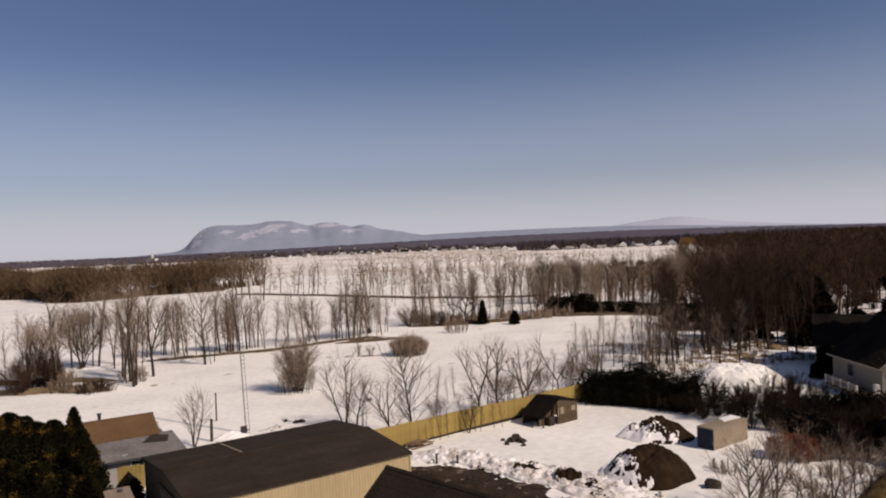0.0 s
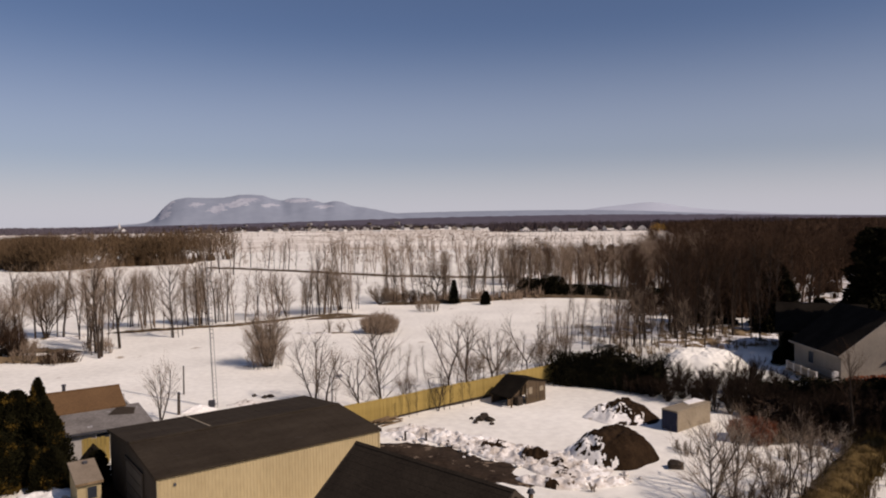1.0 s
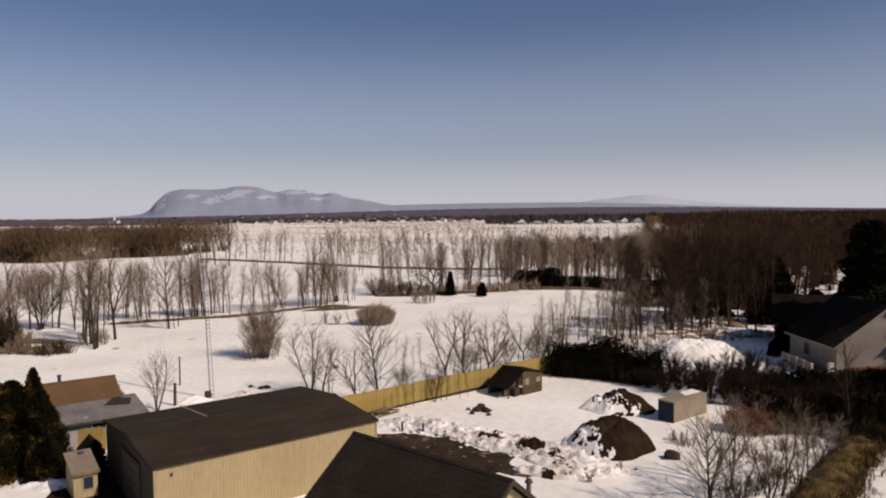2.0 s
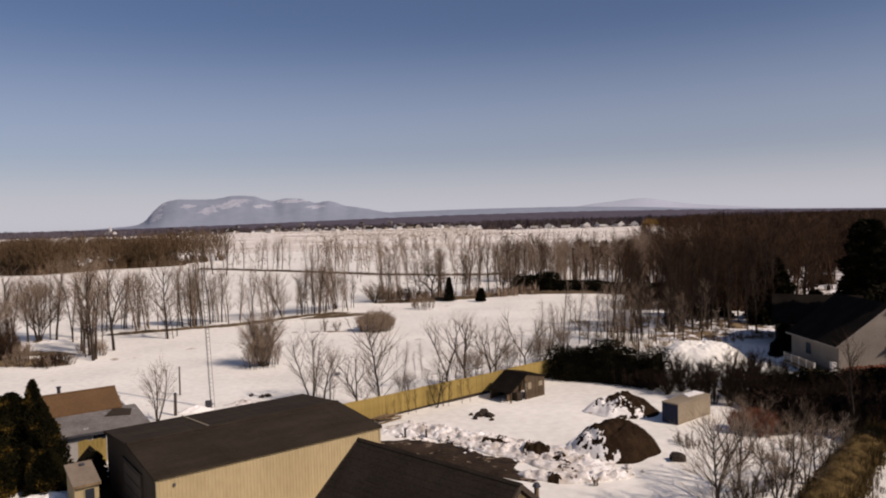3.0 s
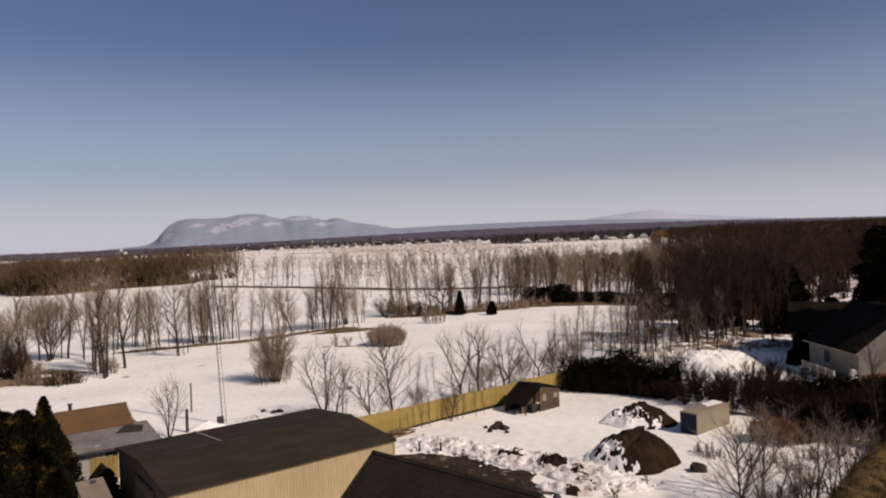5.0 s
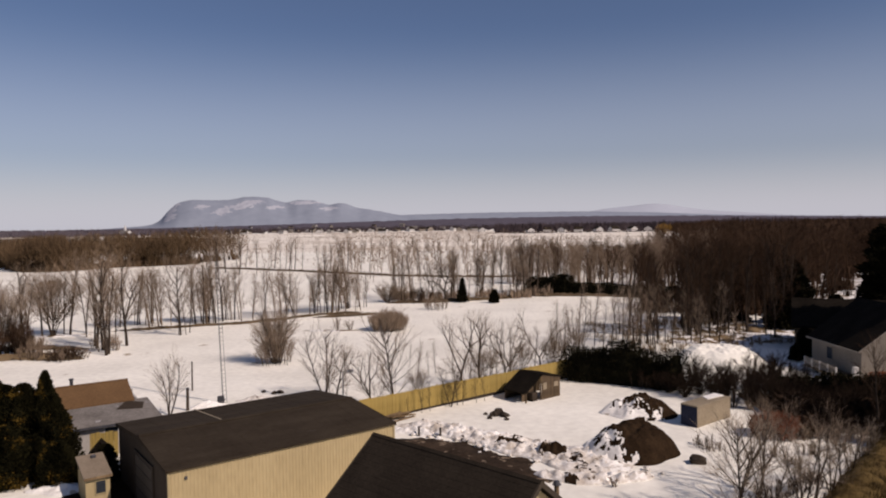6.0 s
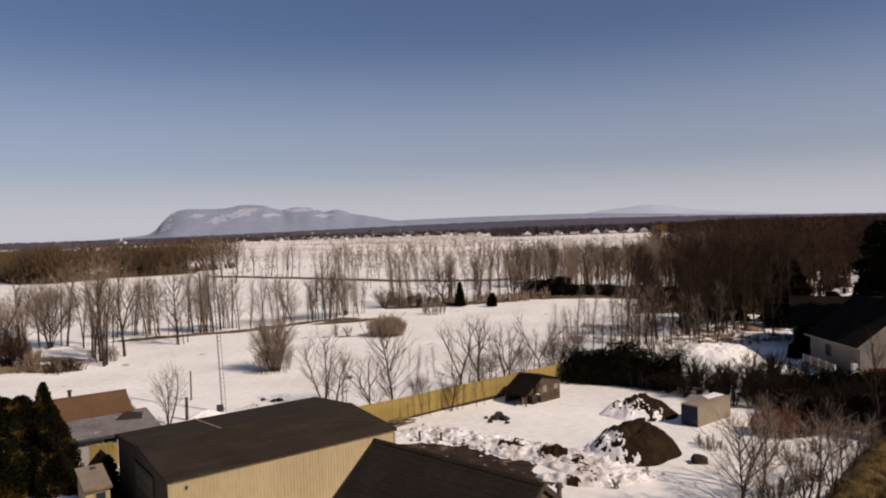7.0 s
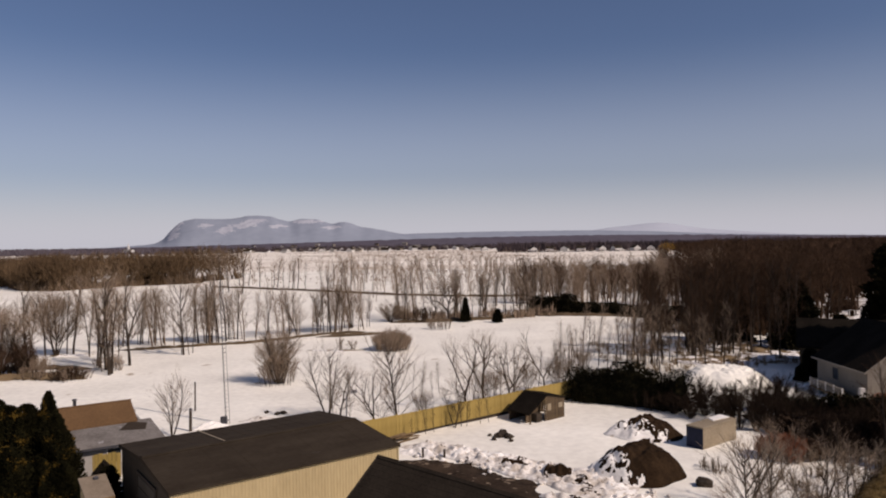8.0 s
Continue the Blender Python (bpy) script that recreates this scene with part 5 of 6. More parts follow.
def build_hut():
    e = thing("hut", "little dark peaked hut beside the bungalow", "shed", grid(-25.2, 50.4, 20) @ Matrix.Diagonal((0.6, 0.6, 0.85, 1)))
    for s in (-1, 1):
        q = [(0, -0.9, 2.0), (0, 0.9, 2.0), (s * 1.35, 0.9, 0.9), (s * 1.35, -0.9, 0.9)]
        part("roof", slab(q if s < 0 else q[::-1], 0.07), SHADE_TAR, e, "dark felt roof")
    part("body", prism([(-1.05, -0.3), (1.05, -0.3), (1.05, 1.05), (0, 1.9), (-1.05, 1.05)], -0.8, 0.8), SHADE_TAR, e)
    return e


def build_lean_to():
    """Firewood shelter against the fence."""
    e = thing("wood_shelter", "weathered plank shelter with a dark sagging roof by the fence", "shed", grid(8.0, 67.9, 39.5) @ Matrix.Diagonal((0.8, 0.9, 1, 1)))
    part("roof_slope", slab([(-3.0, -1.7, 1.0), (0.0, -1.7, 2.5), (0.0, 1.7, 2.5), (-3.0, 1.7, 1.0)], 0.1), SHADE_TAR, e, "dark roof slope")
    part("roof_slope", slab([(0.0, -1.7, 2.5), (3.3, -1.7, 1.95), (3.3, 1.7, 1.95), (0.0, 1.7, 2.5)], 0.1), SHADE_TAR, e)
    for x, h in ((-2.7, 1.0), (-0.2, 2.3), (1.5, 2.1), (3.1, 1.85)):
        for y in (-1.5, 1.5):
            part("post", block(x - 0.07, y - 0.07, -0.4, x + 0.07, y + 0.07, h, 0.01), WOOD_DARK, e)
    board = part("board", block(0, 0, 0, 0.28, 0.04, 1.7), WOOD_DARK, e).data
    bpy.data.objects.remove(bpy.data.objects["board"])
    for k in range(11):
        x = -0.1 + k * 0.29
        share("board", board, e, Matrix.Translation((x, -1.6, -0.2)) @ Matrix.Diagonal((1, 1, 1.52 - 0.3 * k / 11, 1)))
    for k in range(16):
        share("board", board, e, Matrix.Translation((-2.7 + k * 0.36, 1.55, -0.2)) @ Matrix.Diagonal((1.2, 1, 0.62 + 0.55 * min(1, k / 8), 1)))
    # Dark panels set back to stand in for shade inside the open front.
    part("inner_wall", block(-2.5, -0.75, -0.3, -0.1, -0.68, 0.9), WOOD_DARK, e)
    part("inner_wall", block(-1.3, -0.76, 0.9, -0.1, -0.69, 1.75), WOOD_DARK, e)
    part("crate", block(-1.6, -1.5, 0, -0.7, -0.8, 0.8, 0.03), STONE, e, "grey crate in the opening")
    part("shutter", block(0.1, -1.66, 0.95, 0.7, -1.62, 1.6, 0.01), CONCRETE, e, "grey board on the front")
    part("shutter", block(2.0, -1.66, 1.05, 2.7, -1.62, 1.5, 0.01), CONCRETE, e)
    return e


def build_tank():
    e = thing("storage_bunker", "tan concrete storage box with old snow on its flat lid", "shed", grid(20.1, 56.8, 38))
    part("body", join(block(0, 0, -0.4, 4.9, 0.14, 1.72), block(0, 0.14, -0.4, 0.14, 1.5, 1.72), block(4.76, 0.14, -0.4, 4.9, 1.5, 1.72), block(0.14, 1.36, -0.4, 4.76, 1.5, 1.72)), CONCRETE, e)
    part("lid", block(-0.05, -0.05, 1.73, 4.95, 1.55, 1.83, 0.03), CONCRETE, e)
    part("snow", slab([(2.6, 0.7, 1.89), (4.7, 0.5, 1.9), (4.8, 1.45, 1.91), (3.0, 1.45, 1.89)], 0.07), SNOW_CLEAN, e, "patch of snow on the lid")
    # Dark blue plate puts the shade of this end into its colour.
    part("shaded_end", block(-0.05, 0.0, -0.3, -0.004, 1.5, 1.71, 0.01), SHADE_NAVY, e, "box end coloured dark blue for its shade")
    return e


def build_white_house():
    """White-sided house with a dark roof; local x to the camera's right, y away."""
    e = thing("house", "white-sided house with a dark shingled roof and front deck", "house", grid(42.6, 72.7, 0))
    W, L, H, R = 11.0, 9.7, 3.2, 7.5
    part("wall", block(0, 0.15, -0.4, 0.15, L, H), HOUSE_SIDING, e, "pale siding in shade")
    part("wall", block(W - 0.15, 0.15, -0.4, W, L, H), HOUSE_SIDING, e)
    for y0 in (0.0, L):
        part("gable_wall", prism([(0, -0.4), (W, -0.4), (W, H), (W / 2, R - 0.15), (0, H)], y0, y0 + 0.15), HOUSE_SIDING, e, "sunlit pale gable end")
    laps = []
    for k in range(30):
        z = 0.0 + k * 0.18
        c = 0 if z < H else (z - H) / (R - 0.15 - H) * W / 2
        if W - 2 * c > 0.6:
            laps.append(block(c, -0.025, z, W - c, -0.002, z + 0.15))
    part("siding", join(*laps), HOUSE_SIDING, e)
    laps = [block(-0.025, 0.1, 0.18 * k, -0.002, L, 0.18 * k + 0.15) for k in range(17)]
    part("siding", join(*laps), HOUSE_SIDING, e)
    part("roof_slope", slab([(-0.5, -0.35, H - 0.12), (W / 2, -0.35, R), (W / 2, L + 0.5, R), (-0.5, L + 0.5, H - 0.12)], 0.14), SHADE_TAR, e, "dark shingled roof slope")
    part("roof_slope", slab([(W / 2, -0.35, R), (W + 0.5, -0.35, H - 0.12), (W + 0.5, L + 0.5, H - 0.12), (W / 2, L + 0.5, R)], 0.14), SHADE_TAR, e)
    part("fascia", block(-0.58, -0.35, H - 0.3, -0.5, L + 0.5, H - 0.12, 0.01), HOUSE_SIDING, e)
    for s in (0, 1):
        q = [(-0.5, -0.42, H - 0.1), (W / 2, -0.42, R + 0.02), (W / 2, -0.35, R + 0.02), (-0.5, -0.35, H - 0.1)] if s == 0 else [(W / 2, -0.42, R + 0.02), (W + 0.5, -0.42, H - 0.1), (W + 0.5, -0.35, H - 0.1), (W / 2, -0.35, R + 0.02)]
        part("rake_board", slab(q, 0.2), HOUSE_SIDING, e)
    for y in (5.4,):
        w = part("window", block(-0.05, y, 1.2, -0.03, y + 1.1, 2.5), GLASS, e, "dark front window")
        part("frame", join(block(-0.08, y - 0.1, 1.1, -0.03, y, 2.6), block(-0.08, y + 1.1, 1.1, -0.03, y + 1.2, 2.6), block(-0.08, y, 2.5, -0.03, y + 1.1, 2.6), block(-0.08, y, 1.1, -0.03, y + 1.1, 1.2)), HOUSE_SIDING, w)
    part("deck", block(-2.4, 0.4, 0.25, -0.1, 7.0, 0.42, 0.02), WOOD_OLD, e, "wooden front deck")
    for y in (0.5, 2.1, 3.7, 5.3, 6.9):
        part("deck_post", block(-2.38, y - 0.07, -0.4, -2.24, y + 0.07, 1.35, 0.01), WHITE, e, "white deck post")
    part("deck_rail", join(block(-2.35, 0.5, 1.2, -2.27, 6.9, 1.28), block(-2.35, 0.5, 0.55, -2.27, 6.9, 0.62)), HOUSE_SIDING, e)
    for k in range(40):
        y = 0.6 + k * 0.158
        part("baluster", block(-2.33, y, 0.62, -2.29, y + 0.05, 1.2), HOUSE_SIDING, e)
    part("newel_post", block(-0.95, -0.42, -0.4, -0.45, 0.05, 1.5, 0.03), WHITE, e, "broad white post")
    return e


def build_fence():
    """Yellow board fence in bays; posts and panels are pieces of their own."""
    e = thing("fence", "tall yellow-painted board fence along the snowy yard", "fence")
    a, b = Vector((-10.5, 56.6)), Vector((14.2, 77.2))
    n = 13
    step = (b - a) / n
    turn = math.degrees(math.atan2(step.y, step.x))
    w = step.length
    rnd = random.Random(5)
    board_meshes = []
    for i in range(4):
        ob = part("board", block(0.006, -0.012 - 0.006 * i, 0.03 * rnd.random(), w / 14 - 0.006, 0.012, 1.92 + 0.06 * rnd.random()), YELLOW)
        board_meshes.append(ob.data)
        bpy.data.objects.remove(ob)
    rail = part("rail", block(0, 0.013, 0, w, 0.05, 0.09), YELLOW)
    rail_mesh = rail.data
    bpy.data.objects.remove(rail)
    post = part("post", block(-0.06, 0.055, -0.5, 0.06, 0.17, 2.02, 0.012), YELLOW)
    post_mesh = post.data
    bpy.data.objects.remove(post)
    for k in range(n + 1):
        p = a + step * k
        m = grid(p.x, p.y, turn + rnd.uniform(-0.6, 0.6), ground_z(p.x, p.y))
        share("post", post_mesh, e, m)
        if k < n:
            for z in (0.35, 1.5):
                share("rail", rail_mesh, e, m @ Matrix.Translation((0, 0, z)))
            for i in range(14):
                share("board", board_meshes[rnd.randrange(4)], e, m @ Matrix.Translation((i * w / 14, 0, 0)))
    sill = [block(0, -0.14, -0.3, (b - a).length, -0.05, 0.27)]
    part("base_board", put(join(*sill), grid(a.x, a.y, turn)), SHADE_TRIM_BROWN, e, "dark wet base board")
    return e


def build_yard_fence():
    e = thing("fence", "short yellow fence section beside the bungalow", "fence", grid(-30.4, 49.4, 22))
    for k in range(21):
        part("board", block(k * 0.3 + 0.01, 0, -0.2, k * 0.3 + 0.29, 0.035, 1.95 + 0.05 * math.sin(k * 2.1)), YELLOW, e)
    part("rail", block(0, 0.04, 0.4, 6.3, 0.09, 0.5), YELLOW, e)
    part("rail", block(0, 0.04, 1.2, 6.3, 0.09, 1.3), YELLOW, e)
    return e


def build_tower():
    """Guyed lattice mast, three legs with rungs."""
    x, y, h = -21.5, 67.1, 13.6
    e = thing("lattice_mast", "slender galvanised lattice radio mast standing in the snow", "mast", Matrix.Translation((x, y, ground_z(x, y))) @ Matrix.Rotation(radians(-1.8), 4, "Y"))
    r = 0.24
    legs = [(r * math.cos(2.094 * k + 0.5), r * math.sin(2.094 * k + 0.5)) for k in range(3)]
    for p in legs:
        part("leg", tube((*p, -0.4), (p[0] * 0.75, p[1] * 0.75, h), 0.026, 0.02, 6, True), STEEL_DARK, e)
    n = 34
    for k in range(n):
        z0 = h * k / n
        bits = []
        for i in range(3):
            a, b = legs[i], legs[(i + 1) % 3]
            s0 = 1 - 0.25 * k / n
            bits.append(tube((a[0] * s0, a[1] * s0, z0), (b[0] * s0, b[1] * s0, z0), 0.02, 0.02, 4))
        part("brace", join(*bits), WHITE if k < 17 else STEEL_DARK, e)
    part("top_pole", tube((0, 0, h - 0.4), (0, 0, h + 1.3), 0.03, 0.02, 6, True), STEEL_DARK, e)
    box = part("control_box", block(-0.55, -0.35, 0.1, 0.05, -0.05, 0.75, 0.03), STEEL_DARK, e, "dark control box at the foot")
    part("bracket", block(-0.6, -0.3, 0.35, 0.25, -0.24, 0.42), STEEL_DARK, box)
    return e


def build_pole(x, y, h, r, label, top=True):
    e = thing("utility_pole", label, "pole", Matrix.Translation((x, y, ground_z(x, y))))
    part("shaft", join(tube((0, 0, -0.4), (0.03, 0, h * 0.5), r, r * 0.93, 10), tube((0.03, 0, h * 0.5), (0.05, 0, h), r * 0.93, r * 0.85, 10, True)), POLE_WOOD, e)
    if top:
        part("cap", tube((0.05, 0, h), (0.05, 0, h + 0.12), r * 1.2, r * 0.7, 10, True), STEEL_DARK, e)
    return e


def build_yard_lamp():
    x, y = -9.6, 63.6
    e = thing("yard_lamp", "slim grey yard lamp on a straight pole", "lamp post", Matrix.Translation((x, y, ground_z(x, y))))
    part("pole", tube((0, 0, -0.3), (0, 0, 3.5), 0.05, 0.035, 8, True), STEEL, e)
    part("arm", tube((0, 0, 3.45), (0.5, 0, 3.6), 0.03, 0.025, 6), STEEL, e)
    head = part("lamp_head", join(tube((0.45, 0, 3.55), (0.95, 0, 3.6), 0.13, 0.16, 10, True), tube((0.95, 0, 3.6), (1.0, 0, 3.6), 0.16, 0.08, 10, True)), STEEL, e, "grey lamp head")
    part("lens", block(0.55, -0.08, 3.42, 0.9, 0.08, 3.45, 0.01), WHITE, head)
    return e


build_shop()
build_house()
build_brown_house()
build_small_shed()
build_hut()
build_lean_to()
build_tank()
build_white_house()
build_fence()
build_yard_fence()
build_tower()
build_pole(-26.6, 72.7, 2.9, 0.085, "short dark wooden pole standing in the snow")
build_pole(-24.2, 64.8, 2.0, 0.15, "stout dark post with a box near the mast")
build_yard_lamp()


# ---------------------------------------------------------------- heaps in the yard
heap("dirt_mound", 13.3, 50.7, 3.4, 2.7, 2.1, DIRT, "smooth heap of dark soil with snow on one flank", "dirt mound", 1.0, 0.14, 0.2, 3.0, n=170, m=90, cover=SNOW_CLEAN, cover_at=0.63, cover_side=(-0.95, -0.4))
heap("snow_bank", 11.4, 51.0, 2.6, 2.0, 1.1, SNOW_CLEAN, "old snow bank against the soil heap", "snow bank", 7.0, 0.35, 0.5, 1.3)
heap("dirt_mound", 16.9, 61.6, 3.6, 2.4, 1.45, DIRT, "snow-dusted heap of dark soil", "dirt mound", 4.0, 0.28, 0.2, 1.9, n=170, m=90, cover=SNOW_CLEAN, cover_at=0.42, cover_side=(-0.7, -0.7))
bank("snow_bank", [(-4.2, 58.4), (-0.6, 56.9), (2.8, 54.5), (6.0, 51.8), (9.0, 49.4), (12.6, 47.8)], 2.0, 5.6, 0.62, "broad bank of dirty ploughed snow and soil", "snow bank", 11.0)
bank("snow_bank", [(5.6, 46.6), (8.2, 45.2), (11.0, 45.3), (13.4, 46.0)], 1.6, 1.2, 0.55, "low bank of dirty ploughed snow", "snow bank", 17.0)
heap("dirt_mound", 7.4, 50.4, 1.9, 1.2, 0.95, DIRT, "clods of dark soil in the ploughed snow", "dirt mound", 41.0, 0.8, -0.3, 1.2, cover=SNOW_DIRTY, cover_at=0.4)
heap("snow_bank", -2.6, 56.4, 2.2, 1.1, 0.5, SNOW_CLEAN, "clean ploughed snow bank beside the workshop", "snow bank", 19.0, 0.8, -0.4)
heap("snow_mound", 32.0, 83.4, 5.5, 4.6, 1.95, SNOW, "high clean mound of shovelled snow", "snow mound", 27.0, 0.13, -0.1, 3.4)
# Flat dark mound in place of the workshop's shadow on the snow.
heap("shade_mound", -21.2, 43.8, 5.4, 3.2, 0.16, DIRT, "low dark mound laid for shade between shed and workshop", "soil", 53.0, 0.3, 2.1)
heap("snow_mound", -18.6, 68.2, 2.0, 1.0, 0.4, SNOW_DIRTY, "lumpy snow mound beside the mast", "snow mound", 29.0, 0.6, 0.2)
heap("snow_mound", -22.9, 66.2, 1.7, 1.0, 0.5, SNOW_CLEAN, "lumpy old snow heap beside the stout post", "snow mound", 33.0, 0.9, 0.3)
heap("snow_mound", -25.2, 45.0, 2.0, 1.2, 0.5, SNOW_CLEAN, "snow mound beside the small shed", "snow mound", 31.0, 0.5)


def rock(x, y, size, seed, label, z=0.0):
    rnd = random.Random(seed)
    bm = bmesh.new()
    bmesh.ops.create_icosphere(bm, subdivisions=2, radius=size)
    for v in bm.verts:
        v.co *= 1 + 0.55 * noise.noise(v.co * (1.4 / size) + Vector((seed, 0, 0)))
        v.co.z *= 0.7
    me = bpy.data.meshes.new("rock")
    bm.to_mesh(me)
    bm.free()
    me.materials.append(STONE)
    ob = new("rock", me)
    ob.matrix_world = Matrix.Translation((x, y, ground_z(x, y) + size * 0.3 + z)) @ Matrix.Rotation(rnd.random() * 6, 4, "Z")
    return tagged(ob, label, "rock", "rocks in the yard")


rock(17.1, 48.2, 0.58, 3, "dark boulder half sunk in the snow")
for k, (x, y, s) in enumerate(((4.0, 61.3, 0.45), (4.8, 61.0, 0.4), (4.4, 61.9, 0.5), (3.5, 60.3, 0.25), (4.9, 59.8, 0.22), (3.2, 61.6, 0.2))):
    rock(x, y, s, 10 + k, "dark stone in a small cluster on the snow")
for k, (x, y, z) in enumerate(((-17.6, 70.6, 0.3), (-17.0, 70.9, 0.34), (-18.8, 71.2, 0.24))):
    rock(x, y, z, 20 + k, "dark stone half under the field snow")
rnd = random.Random(77)
for k in range(46):
    t = rnd.random()
    x, y = -3 + 15 * t + rnd.gauss(0, 0.6 + 1.2 * t), 56.5 - 9 * t + rnd.gauss(0, 0.5 + 1.2 * t)
    s = rnd.uniform(0.14, 0.34)
    ob = rock(x, y, s, 40 + k, "broken lump of ploughed snow", 0.05)
    ob.name = "snow_lump"
    ob["category"], ob["group"] = "snow lump", "lumps of the ploughed bank"
    ob.data.materials[0] = SNOW_DIRTY if rnd.random() < 0.5 else SNOW_CLEAN

# low stakes by the track, and old boards at the fence foot
for x, y in ((-2.4, 55.4), (-0.7, 54.9)):
    e = thing("stake", "short dark wooden stake beside the muddy track", "stake", Matrix.Translation((x, y, ground_z(x, y))))
    part("shaft", block(-0.09, -0.09, -0.3, 0.09, 0.09, 0.75, 0.02), POLE_WOOD, e)
    part("cap", block(-0.1, -0.1, 0.751, 0.1, 0.1, 0.79, 0.01), STEEL_DARK, e)
e = thing("board_pile", "loose pile of old grey boards at the fence foot", "boards", grid(-4.6, 60.3, 36, ground_z(-4.6, 60.3)))
rnd = random.Random(15)
for k in range(9):
    m = Matrix.Translation((rnd.uniform(-0.4, 0.6), rnd.uniform(-0.5, 0.5), 0.05 + 0.06 * k)) @ Matrix.Rotation(rnd.uniform(-0.35, 0.35), 4, "Z")
    part("board", put(block(-1.2, -0.13, 0, 1.2, 0.13, 0.045), m), WOOD_OLD, e)


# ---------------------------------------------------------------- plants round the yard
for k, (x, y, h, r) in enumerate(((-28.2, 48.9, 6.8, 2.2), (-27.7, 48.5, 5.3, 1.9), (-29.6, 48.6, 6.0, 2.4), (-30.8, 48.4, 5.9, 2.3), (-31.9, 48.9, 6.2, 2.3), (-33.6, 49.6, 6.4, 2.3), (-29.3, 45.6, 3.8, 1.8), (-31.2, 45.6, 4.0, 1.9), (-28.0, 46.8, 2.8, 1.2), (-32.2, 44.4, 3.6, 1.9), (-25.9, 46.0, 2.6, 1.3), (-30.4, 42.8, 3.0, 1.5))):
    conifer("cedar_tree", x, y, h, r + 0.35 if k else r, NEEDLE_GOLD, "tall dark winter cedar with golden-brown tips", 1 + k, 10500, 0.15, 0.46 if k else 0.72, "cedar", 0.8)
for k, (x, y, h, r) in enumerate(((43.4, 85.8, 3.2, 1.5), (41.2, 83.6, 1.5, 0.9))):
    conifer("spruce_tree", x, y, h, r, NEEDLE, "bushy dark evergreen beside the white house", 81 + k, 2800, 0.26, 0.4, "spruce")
# This cedar is added to darken the shaded gap beside the workshop.
conifer("cedar_tree", -22.9, 46.4, 2.3, 0.95, NEEDLE, "dark cedar added to fill the shade between shed and workshop", 23, 2600, 0.19, 0.4, "cedar")
# Four spruces out of view, added to throw shade on the bank.
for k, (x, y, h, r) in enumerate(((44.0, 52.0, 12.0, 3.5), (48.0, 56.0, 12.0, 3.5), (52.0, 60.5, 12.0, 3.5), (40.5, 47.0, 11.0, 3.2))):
    conifer("spruce_tree", x, y, h, r, NEEDLE, "unseen tall spruce added to shade the brushy bank", 101 + k, 1500, 0.7, 0.7, "spruce")
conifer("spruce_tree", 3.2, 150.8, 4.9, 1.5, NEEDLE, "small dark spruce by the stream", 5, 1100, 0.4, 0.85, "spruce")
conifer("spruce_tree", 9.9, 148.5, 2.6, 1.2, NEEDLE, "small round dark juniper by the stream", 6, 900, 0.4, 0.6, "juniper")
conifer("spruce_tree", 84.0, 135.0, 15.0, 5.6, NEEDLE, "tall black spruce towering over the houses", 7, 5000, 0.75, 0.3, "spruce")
# Unseen spruces, sized so their shadow reaches the house roof and snow beyond.
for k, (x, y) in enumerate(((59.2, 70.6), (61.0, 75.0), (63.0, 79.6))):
    conifer("spruce_tree", x, y, 27.0, 6.4, NEEDLE, "unseen tall spruce added to shade the white house", 111 + k, 4500, 0.8, 0.5, "spruce")
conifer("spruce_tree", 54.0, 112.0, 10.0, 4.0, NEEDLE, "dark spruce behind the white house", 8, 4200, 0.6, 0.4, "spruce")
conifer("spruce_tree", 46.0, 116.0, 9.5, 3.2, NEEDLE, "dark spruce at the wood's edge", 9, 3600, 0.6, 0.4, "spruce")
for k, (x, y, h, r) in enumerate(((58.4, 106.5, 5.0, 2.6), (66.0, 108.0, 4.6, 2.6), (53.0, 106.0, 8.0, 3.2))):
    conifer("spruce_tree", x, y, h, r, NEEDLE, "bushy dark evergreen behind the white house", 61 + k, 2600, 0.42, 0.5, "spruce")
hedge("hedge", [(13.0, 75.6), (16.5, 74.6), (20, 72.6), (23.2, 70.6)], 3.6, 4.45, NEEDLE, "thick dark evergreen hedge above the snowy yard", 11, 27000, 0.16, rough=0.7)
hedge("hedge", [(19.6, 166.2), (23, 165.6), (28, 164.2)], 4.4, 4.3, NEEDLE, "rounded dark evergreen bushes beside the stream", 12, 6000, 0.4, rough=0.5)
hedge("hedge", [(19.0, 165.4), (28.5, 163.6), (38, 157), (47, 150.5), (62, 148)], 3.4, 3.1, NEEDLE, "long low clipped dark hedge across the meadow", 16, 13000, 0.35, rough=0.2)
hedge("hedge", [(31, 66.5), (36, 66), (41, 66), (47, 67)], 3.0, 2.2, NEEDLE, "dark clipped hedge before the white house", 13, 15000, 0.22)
hedge("hedge", [(42.5, 70.6), (46, 70.2), (52, 70.0)], 1.6, 1.5, TWIG_RED, "rust-red leafless hedge along the gable wall", 17, 4000, 0.2, rough=0.4)
hedge("hedge", [(29, 61), (35, 60), (41, 59)], 4.0, 1.7, TWIG_SHADE, "tangled dark brush below the hedge", 15, 7000, 0.3)
shrub(-9.5, 112.6, 3.3, 2.9, TWIG, "rounded grey-brown leafless bush in the snow", 1, 2200, thick=0.022)
rnd = random.Random(61)
bare_tree("w", -20.8, 86.4, 7.2, rnd, TWIG, "bare trees in the meadow", "in the snow")
bare_tree("c", -21.4, 86.7, 6.4, rnd, TWIG, "bare trees in the meadow", "in the snow")
shrub(-21.3, 86.4, 3.1, 6.2, TWIG, "rounded many-stemmed brown bush in the snow", 2, 900, thick=0.013)
